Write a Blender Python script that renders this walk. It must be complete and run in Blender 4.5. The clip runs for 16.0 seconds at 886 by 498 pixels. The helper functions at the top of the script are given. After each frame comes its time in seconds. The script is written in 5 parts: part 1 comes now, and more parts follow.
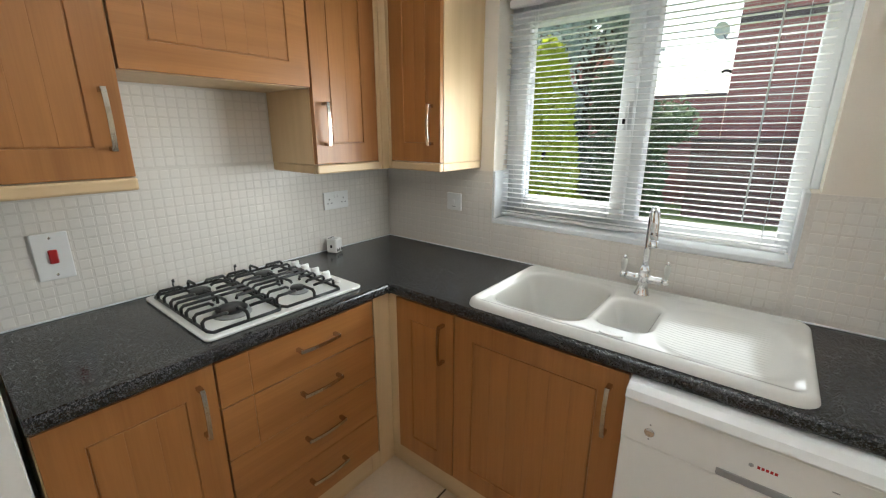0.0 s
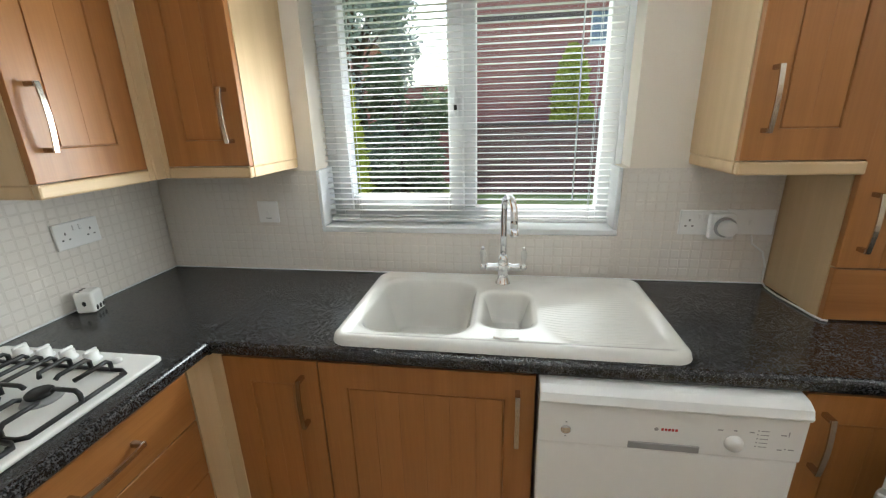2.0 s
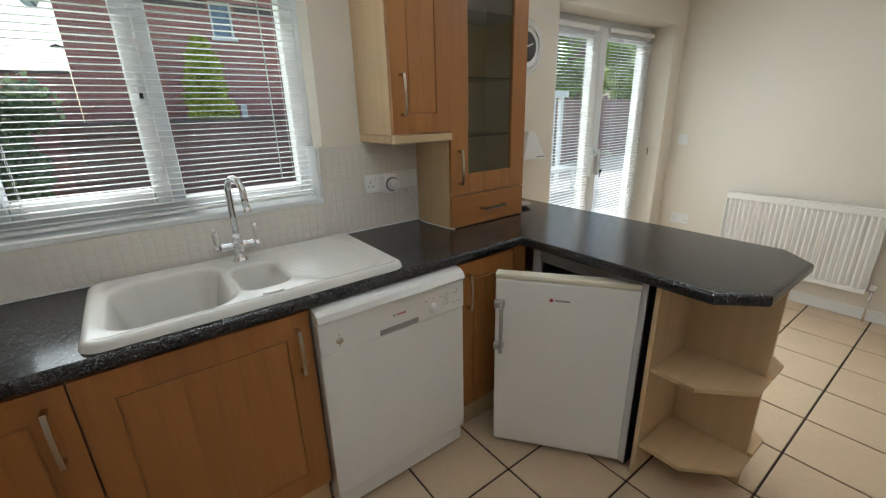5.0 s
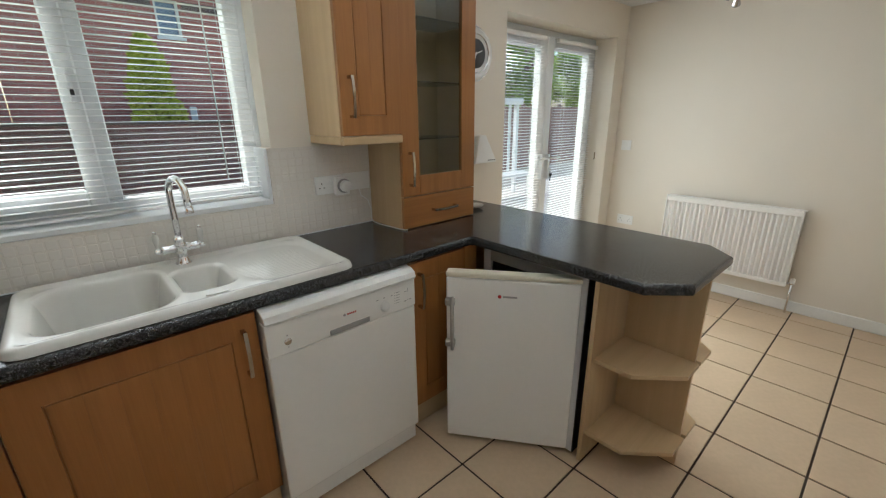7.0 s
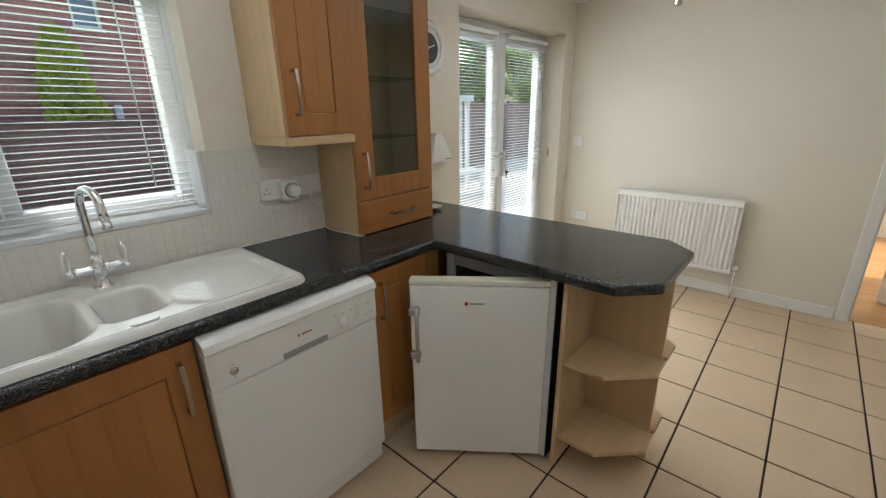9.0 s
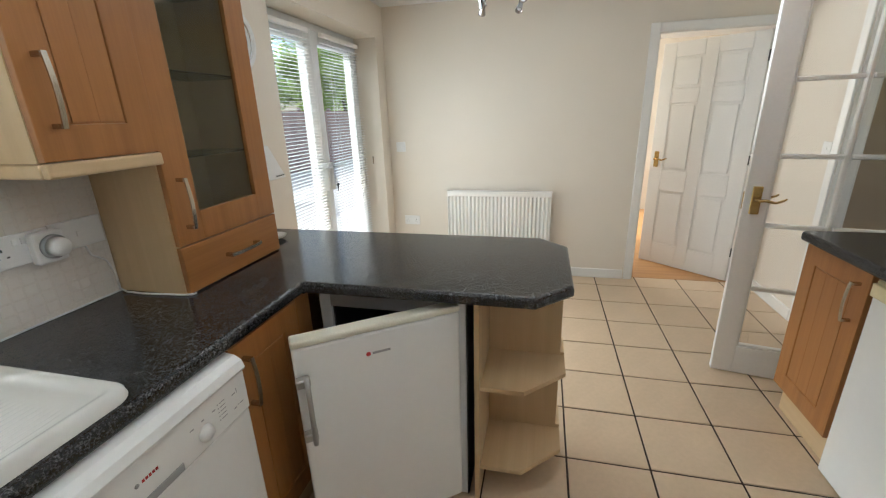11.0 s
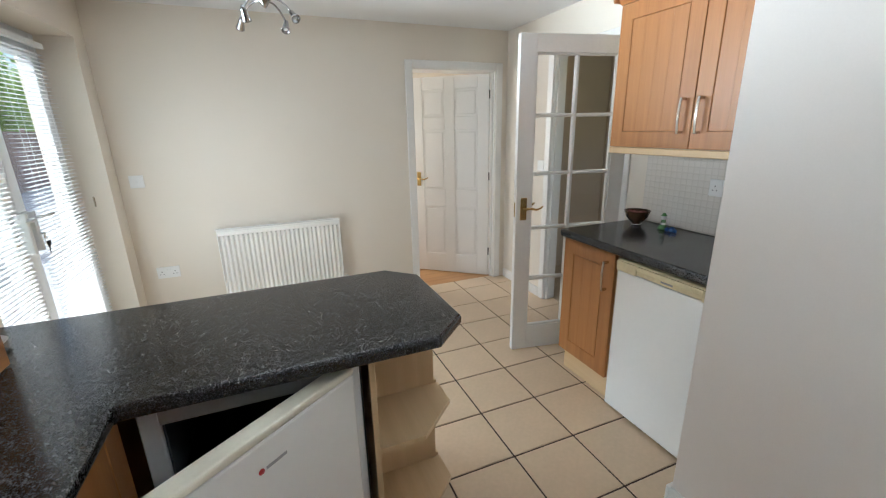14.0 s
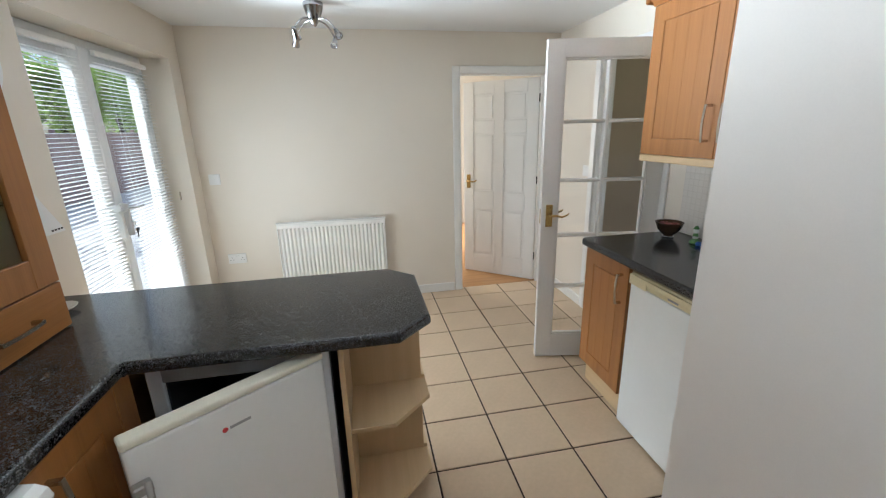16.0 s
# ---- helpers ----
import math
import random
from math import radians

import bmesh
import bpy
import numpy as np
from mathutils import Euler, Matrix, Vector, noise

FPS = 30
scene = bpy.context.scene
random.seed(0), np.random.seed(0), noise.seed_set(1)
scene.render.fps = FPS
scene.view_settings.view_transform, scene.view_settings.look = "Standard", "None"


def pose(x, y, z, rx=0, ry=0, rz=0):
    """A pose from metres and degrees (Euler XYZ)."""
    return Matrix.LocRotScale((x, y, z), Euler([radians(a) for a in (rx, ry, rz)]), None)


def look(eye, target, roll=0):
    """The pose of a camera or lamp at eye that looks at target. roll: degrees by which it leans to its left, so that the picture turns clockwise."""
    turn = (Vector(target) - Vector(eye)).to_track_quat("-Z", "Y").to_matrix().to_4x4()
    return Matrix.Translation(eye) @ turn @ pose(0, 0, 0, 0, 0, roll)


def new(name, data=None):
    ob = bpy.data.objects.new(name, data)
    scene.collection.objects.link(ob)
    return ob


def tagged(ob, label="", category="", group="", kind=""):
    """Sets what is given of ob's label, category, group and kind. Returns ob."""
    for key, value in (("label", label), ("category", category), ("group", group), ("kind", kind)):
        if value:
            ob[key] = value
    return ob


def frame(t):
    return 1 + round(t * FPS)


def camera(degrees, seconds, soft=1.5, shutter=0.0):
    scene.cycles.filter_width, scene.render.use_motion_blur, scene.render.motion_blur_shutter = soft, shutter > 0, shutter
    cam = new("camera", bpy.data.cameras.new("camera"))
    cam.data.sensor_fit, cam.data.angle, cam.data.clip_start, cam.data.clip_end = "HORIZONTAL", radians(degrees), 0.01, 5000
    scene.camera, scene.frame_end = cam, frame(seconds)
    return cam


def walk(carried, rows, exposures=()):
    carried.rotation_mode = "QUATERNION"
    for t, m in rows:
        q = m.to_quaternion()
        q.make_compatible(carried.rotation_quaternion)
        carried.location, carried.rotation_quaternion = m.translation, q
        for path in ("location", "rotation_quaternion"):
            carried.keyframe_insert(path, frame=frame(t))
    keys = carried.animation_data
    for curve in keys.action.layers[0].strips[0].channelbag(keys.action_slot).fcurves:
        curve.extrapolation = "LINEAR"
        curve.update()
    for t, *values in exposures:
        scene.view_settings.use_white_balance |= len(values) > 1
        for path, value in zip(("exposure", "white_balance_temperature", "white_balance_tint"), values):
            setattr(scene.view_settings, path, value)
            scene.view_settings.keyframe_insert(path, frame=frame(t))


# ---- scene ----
cam = camera(94.1, 16.0, soft=1.2)
PATH = [
    (0, (1.717, -1.657, 1.486), (0.519, -0.15, 0.945), 0.2),
    (0.5, (1.629, -1.666, 1.492), (0.626, -0.034, 0.918), -0.7),
    (1, (1.557, -1.607, 1.502), (0.751, 0.114, 0.879), -0.7),
    (1.5, (1.491, -1.52, 1.506), (0.923, 0.298, 0.894), -0.7),
    (2, (1.418, -1.505, 1.488), (1.12, 0.381, 0.892), -1.5),
    (2.5, (1.264, -1.557, 1.478), (1.298, 0.352, 0.883), -1.7),
    (3, (1.207, -1.601, 1.479), (1.554, 0.271, 0.867), -2.1),
    (3.5, (1.183, -1.685, 1.471), (1.819, 0.111, 0.865), -2.1),
    (4, (1.162, -1.749, 1.465), (2.008, -0.045, 0.846), -1.5),
    (4.5, (1.157, -1.754, 1.471), (2.172, -0.152, 0.835), -1.5),
    (5, (1.144, -1.792, 1.459), (2.273, -0.27, 0.819), -1.5),
    (7.5, (1.159, -1.853, 1.445), (2.459, -0.464, 0.829), -0.5),
    (8, (1.154, -1.832, 1.451), (2.494, -0.483, 0.832), -0.5),
    (10.5, (1.322, -1.505, 1.437), (3.044, -0.71, 0.803), -1.5),
    (11, (1.321, -1.371, 1.445), (3.166, -0.919, 0.821), -1.8),
    (11.5, (1.341, -1.281, 1.45), (3.238, -1.196, 0.822), -3.0),
    (12, (1.432, -1.254, 1.453), (3.329, -1.451, 0.852), -2.4),
    (12.5, (1.515, -1.168, 1.453), (3.374, -1.623, 0.872), -2.4),
    (13, (1.561, -1.038, 1.461), (3.363, -1.688, 0.888), -2.1),
    (13.5, (1.537, -0.977, 1.482), (3.304, -1.722, 0.914), -1.4),
    (14, (1.484, -0.975, 1.485), (3.259, -1.704, 0.922), -1.2),
    (14.5, (1.385, -1.036, 1.502), (3.193, -1.69, 0.95), -1.1),
    (15, (1.288, -1.122, 1.503), (3.139, -1.645, 0.956), -1.6),
    (15.5, (1.263, -1.193, 1.511), (3.137, -1.626, 0.96), -2.1),
    (16, (1.301, -1.292, 1.521), (3.187, -1.65, 0.962), -1.4),
]
# stops, kelvin and tint of the clip's camera
EXPOSURE = [(0.0, 1.18, 6350, 4), (3.0, 1.18, 6350, 3), (5.0, 0.80, 6250, 3), (8.0, 0.82, 6250, 3), (10.5, 0.98, 6250, 4), (11.5, 1.16, 5950, 4), (12.5, 1.08, 5850, 4), (16.0, 1.04, 5800, 4)]
walk(cam, [(t, look(eye, target, roll)) for t, eye, target, roll in PATH], EXPOSURE)

# ---- light ----
SUN_TO = Vector((-0.25, 0.66, 0.74)).normalized()
world = bpy.data.worlds.new("sky")
scene.world = world
world.use_nodes = True
wn, wl = world.node_tree.nodes, world.node_tree.links
sky = wn.new("ShaderNodeTexSky")
sky.sky_type, sky.sun_disc = "NISHITA", False
sky.sun_elevation = math.asin(SUN_TO.z)
sky.sun_rotation = math.atan2(SUN_TO.x, SUN_TO.y)
sky.air_density, sky.dust_density = 1.0, 2.5
wl.new(sky.outputs[0], wn["Background"].inputs[0])
wn["Background"].inputs[1].default_value = 0.15
sun = new("sun", bpy.data.lights.new("sun", "SUN"))
sun.data.energy, sun.data.angle, sun.data.color = 3.1, radians(0.5), (1.0, 0.975, 0.94)
sun.matrix_world = look(SUN_TO * 30, (0, 0, 0))


def opening_lamp(name, at, size, facing, power, spread, color):
    """Sky light entering by an opening: an area lamp in it, facing along facing."""
    d = bpy.data.lights.new(name, "AREA")
    d.shape, d.size, d.size_y, d.energy, d.color, d.spread = "RECTANGLE", size[0], size[1], power, color, radians(spread)
    ob = new(name, d)
    ob.matrix_world = look(at, Vector(at) + Vector(facing))
    return ob


DAY = (0.93, 0.97, 1.0)
opening_lamp("window_sky_up", (1.33, -0.01, 1.84), (0.85, 0.30), (0.08, -0.88, 0.39), 5.8, 60, DAY)
opening_lamp("window_sky_down", (1.255, -0.01, 1.22), (1.02, 0.20), (0, -0.84, -0.55), 0.2, 66, DAY)
opening_lamp("window_sky_west", (1.10, -0.01, 1.42), (0.45, 0.5), (-0.70, -0.70, -0.10), 1.8, 100, DAY)
opening_lamp("window_sky_level", (1.255, -0.01, 1.55), (1.02, 0.5), (0.22, -0.97, 0.06), 0.8, 60, DAY)
opening_lamp("patio_sky_up", (4.00, -0.02, 1.66), (1.10, 0.40), (-0.32, -0.85, 0.32), 10, 62, DAY)
opening_lamp("patio_sky_down", (4.00, -0.02, 0.52), (1.10, 0.64), (-0.28, -0.80, -0.52), 4.4, 76, DAY)
opening_lamp("patio_sky_east", (4.00, -0.02, 1.15), (0.9, 1.5), (0.58, -0.80, -0.06), 2.2, 112, DAY)
# fill lamps in unseen openings, added to light the rooms beyond the doorways
opening_lamp("next_room_fill", (6.5, -1.42, 1.4), (1.4, 1.1), (0, -1, -0.1), 22, 180, (1.0, 0.93, 0.84))
opening_lamp("hall_fill", (2.28, -3.75, 1.3), (0.6, 1.2), (1, 0, 0), 2.0, 180, DAY)

# ---- materials ----
def material(name, color, rough=0.5, metal=0.0, var=0.08, scale=6.0, fine=60.0, bump=0.0, stretch=(1, 1, 1), coat=0.0, per_object=0.0, rough_var=0.05):
    """A principled surface with coarse and fine variation of colour, relief and gloss."""
    m = bpy.data.materials.new(name)
    m.use_nodes = True
    n, l = m.node_tree.nodes, m.node_tree.links
    p = n["Principled BSDF"]
    co = n.new("ShaderNodeTexCoord")
    mp = n.new("ShaderNodeMapping")
    mp.inputs["Scale"].default_value = stretch
    l.new(co.outputs["Object"], mp.inputs[0])
    a, b = n.new("ShaderNodeTexNoise"), n.new("ShaderNodeTexNoise")
    for tex, s, d in ((a, scale, 3), (b, fine, 4)):
        tex.inputs["Scale"].default_value, tex.inputs["Detail"].default_value = s, d
        l.new(mp.outputs[0], tex.inputs["Vector"])
    add = n.new("ShaderNodeMath")
    add.operation = "ADD"
    l.new(a.outputs[0], add.inputs[0])
    l.new(b.outputs[0], add.inputs[1])
    last = add
    if per_object:
        info, mul = n.new("ShaderNodeObjectInfo"), n.new("ShaderNodeMath")
        mul.operation = "MULTIPLY_ADD"
        mul.inputs[1].default_value, mul.inputs[2].default_value = 2 * per_object, -per_object
        l.new(info.outputs["Random"], mul.inputs[0])
        more = n.new("ShaderNodeMath")
        l.new(add.outputs[0], more.inputs[0])
        l.new(mul.outputs[0], more.inputs[1])
        last = more
    ramp = n.new("ShaderNodeMapRange")
    ramp.inputs["From Min"].default_value, ramp.inputs["From Max"].default_value = 0.6, 1.4
    ramp.inputs["To Min"].default_value, ramp.inputs["To Max"].default_value = 1 - var, 1 + var
    l.new(last.outputs[0], ramp.inputs[0])
    hsv = n.new("ShaderNodeHueSaturation")
    hsv.inputs["Color"].default_value = (*color, 1)
    l.new(ramp.outputs[0], hsv.inputs["Value"])
    l.new(hsv.outputs[0], p.inputs["Base Color"])
    rr = n.new("ShaderNodeMapRange")
    rr.inputs["To Min"].default_value, rr.inputs["To Max"].default_value = max(0.02, rough - rough_var), rough + rough_var
    l.new(a.outputs[0], rr.inputs[0])
    l.new(rr.outputs[0], p.inputs["Roughness"])
    p.inputs["Metallic"].default_value = metal
    p.inputs["Coat Weight"].default_value = coat
    if bump:
        bp = n.new("ShaderNodeBump")
        bp.inputs["Strength"].default_value, bp.inputs["Distance"].default_value = bump, 0.002
        l.new(b.outputs[0], bp.inputs["Height"])
        l.new(bp.outputs[0], p.inputs["Normal"])
    return m


def wood(name, light, dark, rough=0.38, axis="z", grain=1.0):
    """Veneer with long fine grain along one axis and soft broad bands."""
    m = bpy.data.materials.new(name)
    m.use_nodes = True
    n, l = m.node_tree.nodes, m.node_tree.links
    p = n["Principled BSDF"]
    co, mp, mq = n.new("ShaderNodeTexCoord"), n.new("ShaderNodeMapping"), n.new("ShaderNodeMapping")
    k = "xyz".index(axis)
    mp.inputs["Scale"].default_value = [1.2 if i == k else 26 for i in range(3)]
    mq.inputs["Scale"].default_value = [5 if i == k else 220 for i in range(3)]
    a, b = n.new("ShaderNodeTexNoise"), n.new("ShaderNodeTexNoise")
    a.inputs["Scale"].default_value, a.inputs["Detail"].default_value = 0.9, 4
    b.inputs["Scale"].default_value, b.inputs["Detail"].default_value = 1.0, 3
    for m1, tex in ((mp, a), (mq, b)):
        l.new(co.outputs["Object"], m1.inputs[0])
        l.new(m1.outputs[0], tex.inputs["Vector"])
    mix = n.new("ShaderNodeMath")
    mix.operation = "MULTIPLY_ADD"
    mix.inputs[1].default_value = 0.4 * grain
    l.new(b.outputs[0], mix.inputs[0])
    l.new(a.outputs[0], mix.inputs[2])
    info, tone = n.new("ShaderNodeObjectInfo"), n.new("ShaderNodeMath")
    tone.operation = "MULTIPLY_ADD"
    tone.inputs[1].default_value = 0.12
    l.new(info.outputs["Random"], tone.inputs[0])
    l.new(mix.outputs[0], tone.inputs[2])
    ramp = n.new("ShaderNodeValToRGB")
    ramp.color_ramp.elements[0].position, ramp.color_ramp.elements[1].position = 0.42, 1.0
    ramp.color_ramp.elements[0].color, ramp.color_ramp.elements[1].color = (*dark, 1), (*light, 1)
    l.new(tone.outputs[0], ramp.inputs[0])
    l.new(ramp.outputs[0], p.inputs["Base Color"])
    p.inputs["Roughness"].default_value = rough
    bp = n.new("ShaderNodeBump")
    bp.inputs["Strength"].default_value, bp.inputs["Distance"].default_value = 0.12, 0.0006
    l.new(b.outputs[0], bp.inputs["Height"])
    l.new(bp.outputs[0], p.inputs["Normal"])
    return m


def speckle(name, dark, light, size=260.0, rough=0.3):
    """Laminate with a stone print: fine pale flecks in a dark ground."""
    m = bpy.data.materials.new(name)
    m.use_nodes = True
    n, l = m.node_tree.nodes, m.node_tree.links
    p = n["Principled BSDF"]
    co = n.new("ShaderNodeTexCoord")
    a, b, c = n.new("ShaderNodeTexNoise"), n.new("ShaderNodeTexNoise"), n.new("ShaderNodeTexNoise")
    for tex, s, d in ((a, size, 2), (b, size * 0.35, 3), (c, 5, 3)):
        tex.inputs["Scale"].default_value, tex.inputs["Detail"].default_value = s, d
        l.new(co.outputs["Object"], tex.inputs["Vector"])
    mul = n.new("ShaderNodeMath")
    mul.operation = "MULTIPLY_ADD"
    mul.inputs[1].default_value = 0.5
    l.new(b.outputs[0], mul.inputs[0])
    l.new(a.outputs[0], mul.inputs[2])
    ramp = n.new("ShaderNodeValToRGB")
    e = ramp.color_ramp.elements
    e[0].position, e[0].color = 0.70, (*dark, 1)
    e[1].position, e[1].color = 0.96, (*light, 1)
    l.new(mul.outputs[0], ramp.inputs[0])
    l.new(ramp.outputs[0], p.inputs["Base Color"])
    rr = n.new("ShaderNodeMapRange")
    rr.inputs["To Min"].default_value, rr.inputs["To Max"].default_value = rough - 0.08, rough + 0.1
    l.new(c.outputs[0], rr.inputs[0])
    l.new(rr.outputs[0], p.inputs["Roughness"])
    bp = n.new("ShaderNodeBump")
    bp.inputs["Strength"].default_value, bp.inputs["Distance"].default_value = 0.05, 0.0004
    l.new(a.outputs[0], bp.inputs["Height"])
    l.new(bp.outputs[0], p.inputs["Normal"])
    return m


def glass(name, rough=0.0, tint=(1, 1, 1)):
    """A clear pane: mostly straight through, with a mirror share by Fresnel."""
    m = bpy.data.materials.new(name)
    m.use_nodes = True
    n, l = m.node_tree.nodes, m.node_tree.links
    n.remove(n["Principled BSDF"])
    t, g, f, mix = n.new("ShaderNodeBsdfTransparent"), n.new("ShaderNodeBsdfGlossy"), n.new("ShaderNodeLayerWeight"), n.new("ShaderNodeMixShader")
    t.inputs[0].default_value = (*tint, 1)
    g.inputs["Roughness"].default_value = rough
    f.inputs["Blend"].default_value = 0.5
    pw, ad = n.new("ShaderNodeMath"), n.new("ShaderNodeMath")
    pw.operation, ad.operation = "POWER", "MULTIPLY_ADD"
    pw.inputs[1].default_value, ad.inputs[1].default_value, ad.inputs[2].default_value = 5.0, 0.6, 0.035
    l.new(f.outputs["Facing"], pw.inputs[0])
    l.new(pw.outputs[0], ad.inputs[0])
    l.new(ad.outputs[0], mix.inputs[0])
    l.new(t.outputs[0], mix.inputs[1])
    l.new(g.outputs[0], mix.inputs[2])
    l.new(mix.outputs[0], n["Material Output"].inputs[0])
    return m


WALL = material("cream_emulsion", (0.755, 0.697, 0.612), 0.75, var=0.025, scale=2.0, fine=180, bump=0.06)
CEIL = material("white_ceiling_paint", (0.79, 0.79, 0.79), 0.85, var=0.02, scale=2.0, fine=120, bump=0.1)
GLOSSWHITE = material("white_gloss_paint", (0.80, 0.79, 0.77), 0.35, var=0.03, scale=4, fine=90, bump=0.03)
UPVC = material("white_upvc", (0.74, 0.76, 0.775), 0.3, var=0.02, scale=3, fine=50)
BEECH = wood("beech_veneer", (0.405, 0.174, 0.050), (0.28, 0.110, 0.030))
BEECH_H = wood("beech_veneer_across", (0.405, 0.174, 0.050), (0.28, 0.110, 0.030), axis="x")
CREAM = wood("pale_maple_board", (0.66, 0.485, 0.285), (0.56, 0.395, 0.22), rough=0.45, grain=0.6)
CREAM_H = wood("pale_maple_board_across", (0.66, 0.485, 0.285), (0.56, 0.395, 0.22), rough=0.45, axis="x", grain=0.6)
OAK = wood("oak_floor", (0.50, 0.27, 0.11), (0.33, 0.16, 0.06), rough=0.4, axis="y")
LAMINATE = speckle("black_granite_laminate", (0.007, 0.007, 0.008), (0.105, 0.105, 0.11), size=300.0, rough=0.17)
TILE = material("cream_floor_tile", (0.61, 0.462, 0.315), 0.33, var=0.07, scale=5, fine=45, bump=0.05, per_object=0.10)
GROUT = material("dark_grout", (0.05, 0.030, 0.020), 0.9, var=0.3, scale=8, fine=200, bump=0.4)
MOSAIC = material("glazed_mosaic", (0.74, 0.70, 0.65), 0.25, var=0.03, scale=8, fine=70, bump=0.04, per_object=0.09, rough_var=0.08)
MOSAICGROUT = material("pale_grout", (0.65, 0.61, 0.56), 0.8, var=0.06, scale=8, fine=160, bump=0.2)
ENAMEL = material("white_enamel", (0.82, 0.82, 0.80), 0.16, var=0.015, scale=4, fine=40)
CERAMIC = material("white_ceramic", (0.65, 0.635, 0.60), 0.14, var=0.015, scale=4, fine=40)
PLASTIC = material("white_plastic", (0.80, 0.80, 0.79), 0.35, var=0.02, scale=10, fine=90)
YELLOWED = material("yellowed_plastic", (0.74, 0.64, 0.40), 0.4, var=0.06, scale=7, fine=90)
GREY = material("grey_plastic", (0.32, 0.32, 0.32), 0.4, var=0.04, scale=10, fine=90)
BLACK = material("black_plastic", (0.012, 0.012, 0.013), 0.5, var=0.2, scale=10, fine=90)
IRON = material("black_enamelled_iron", (0.010, 0.010, 0.011), 0.38, var=0.25, scale=30, fine=150, bump=0.1)
CHROME = material("chrome", (0.80, 0.81, 0.83), 0.06, metal=1, var=0.02, rough_var=0.03)
STEEL = material("dark_polished_steel", (0.42, 0.42, 0.43), 0.16, metal=1, var=0.04, rough_var=0.04)
NICKEL = material("satin_nickel", (0.52, 0.47, 0.40), 0.22, metal=1, var=0.05, scale=30, fine=200)
BRASS = material("brass", (0.52, 0.37, 0.15), 0.25, metal=1, var=0.08, scale=30, fine=150)
BRONZE = material("dark_bronze_glaze", (0.10, 0.055, 0.03), 0.25, metal=0.5, var=0.3, scale=30, fine=90, bump=0.2)
RED = material("red_plastic", (0.45, 0.02, 0.02), 0.35, var=0.03)
GREEN = material("green_glaze", (0.08, 0.22, 0.06), 0.3, var=0.2, scale=40)
BLUE = material("blue_glaze", (0.03, 0.12, 0.40), 0.3, var=0.2, scale=40)
ALUMINIUM = material("aluminium", (0.7, 0.7, 0.7), 0.3, metal=1, var=0.04)
SLAT = material("white_blind_slat", (0.85, 0.86, 0.86), 0.45, var=0.015)
PANE = glass("window_glass")
CABGLASS = glass("cabinet_glass", 0.02, (0.80, 0.83, 0.80))
RUBBER = material("grey_rubber", (0.25, 0.25, 0.25), 0.7)
PAPER = material("cream_enamel_stain", (0.70, 0.64, 0.52), 0.5)
SHADED_IN = material("shaded_liner", (0.05, 0.055, 0.06), 0.6, var=0.1)


# ---- building blocks ----
def cube(bm, x0, x1, y0, y1, z0, z1, bevel=0.0, seg=1):
    """A box added to bm, its edges rounded by bevel."""
    m = Matrix.LocRotScale(((x0 + x1) / 2, (y0 + y1) / 2, (z0 + z1) / 2), None, (abs(x1 - x0), abs(y1 - y0), abs(z1 - z0)))
    vs = bmesh.ops.create_cube(bm, size=1, matrix=m)["verts"]
    if bevel:
        es = list({e for v in vs for e in v.link_edges})
        bmesh.ops.bevel(bm, geom=es, offset=bevel, segments=seg, affect="EDGES", profile=0.5)
    return bm


def box(x0, x1, y0, y1, z0, z1, bevel=0.0, seg=1):
    return cube(bmesh.new(), x0, x1, y0, y1, z0, z1, bevel, seg)


def tube(bm, pts, r, sides=8, closed=False, flat=1.0):
    """A round bar swept along pts; r a number or a list of radii; flat squeezes it across."""
    pts = [Vector(p) for p in pts]
    rs = r if isinstance(r, (list, tuple)) else [r] * len(pts)
    rings, n, prev = [], len(pts), None
    for i, p in enumerate(pts):
        a = pts[(i - 1) % n] if closed or i else p
        b = pts[(i + 1) % n] if closed or i < n - 1 else p
        d = (b - a).normalized()
        if prev is None:
            ref = Vector((0, 0, 1)) if abs(d.z) < 0.9 else Vector((1, 0, 0))
            u = d.cross(ref).normalized()
        else:
            u = (prev - d * prev.dot(d)).normalized()
        prev, w = u, d.cross(u)
        rings.append([bm.verts.new(p + rs[i] * (math.cos(t) * u + flat * math.sin(t) * w)) for t in (2 * math.pi * k / sides for k in range(sides))])
    for i in range(n if closed else n - 1):
        A, B = rings[i], rings[(i + 1) % n]
        for k in range(sides):
            f = bm.faces.new((A[k], A[(k + 1) % sides], B[(k + 1) % sides], B[k]))
            f.smooth = True
    if not closed:
        bm.faces.new(rings[0][::-1])
        bm.faces.new(rings[-1])
    return bm


def lathe(bm, profile, at=(0, 0, 0), axis="z", sides=24, smooth=True):
    """A turned body: profile is a list of (radius, height) along axis."""
    at = Vector(at)
    rings = []
    for r, h in profile:
        ring = []
        for k in range(sides):
            t = 2 * math.pi * k / sides
            c, s = r * math.cos(t), r * math.sin(t)
            v = {"z": (c, s, h), "y": (c, h, -s), "x": (h, c, s)}[axis]
            ring.append(bm.verts.new(at + Vector(v)))
        rings.append(ring)
    for A, B in zip(rings, rings[1:]):
        for k in range(sides):
            f = bm.faces.new((A[k], A[(k + 1) % sides], B[(k + 1) % sides], B[k]))
            f.smooth = smooth
    bm.faces.new(rings[0][::-1])
    bm.faces.new(rings[-1])
    return bm


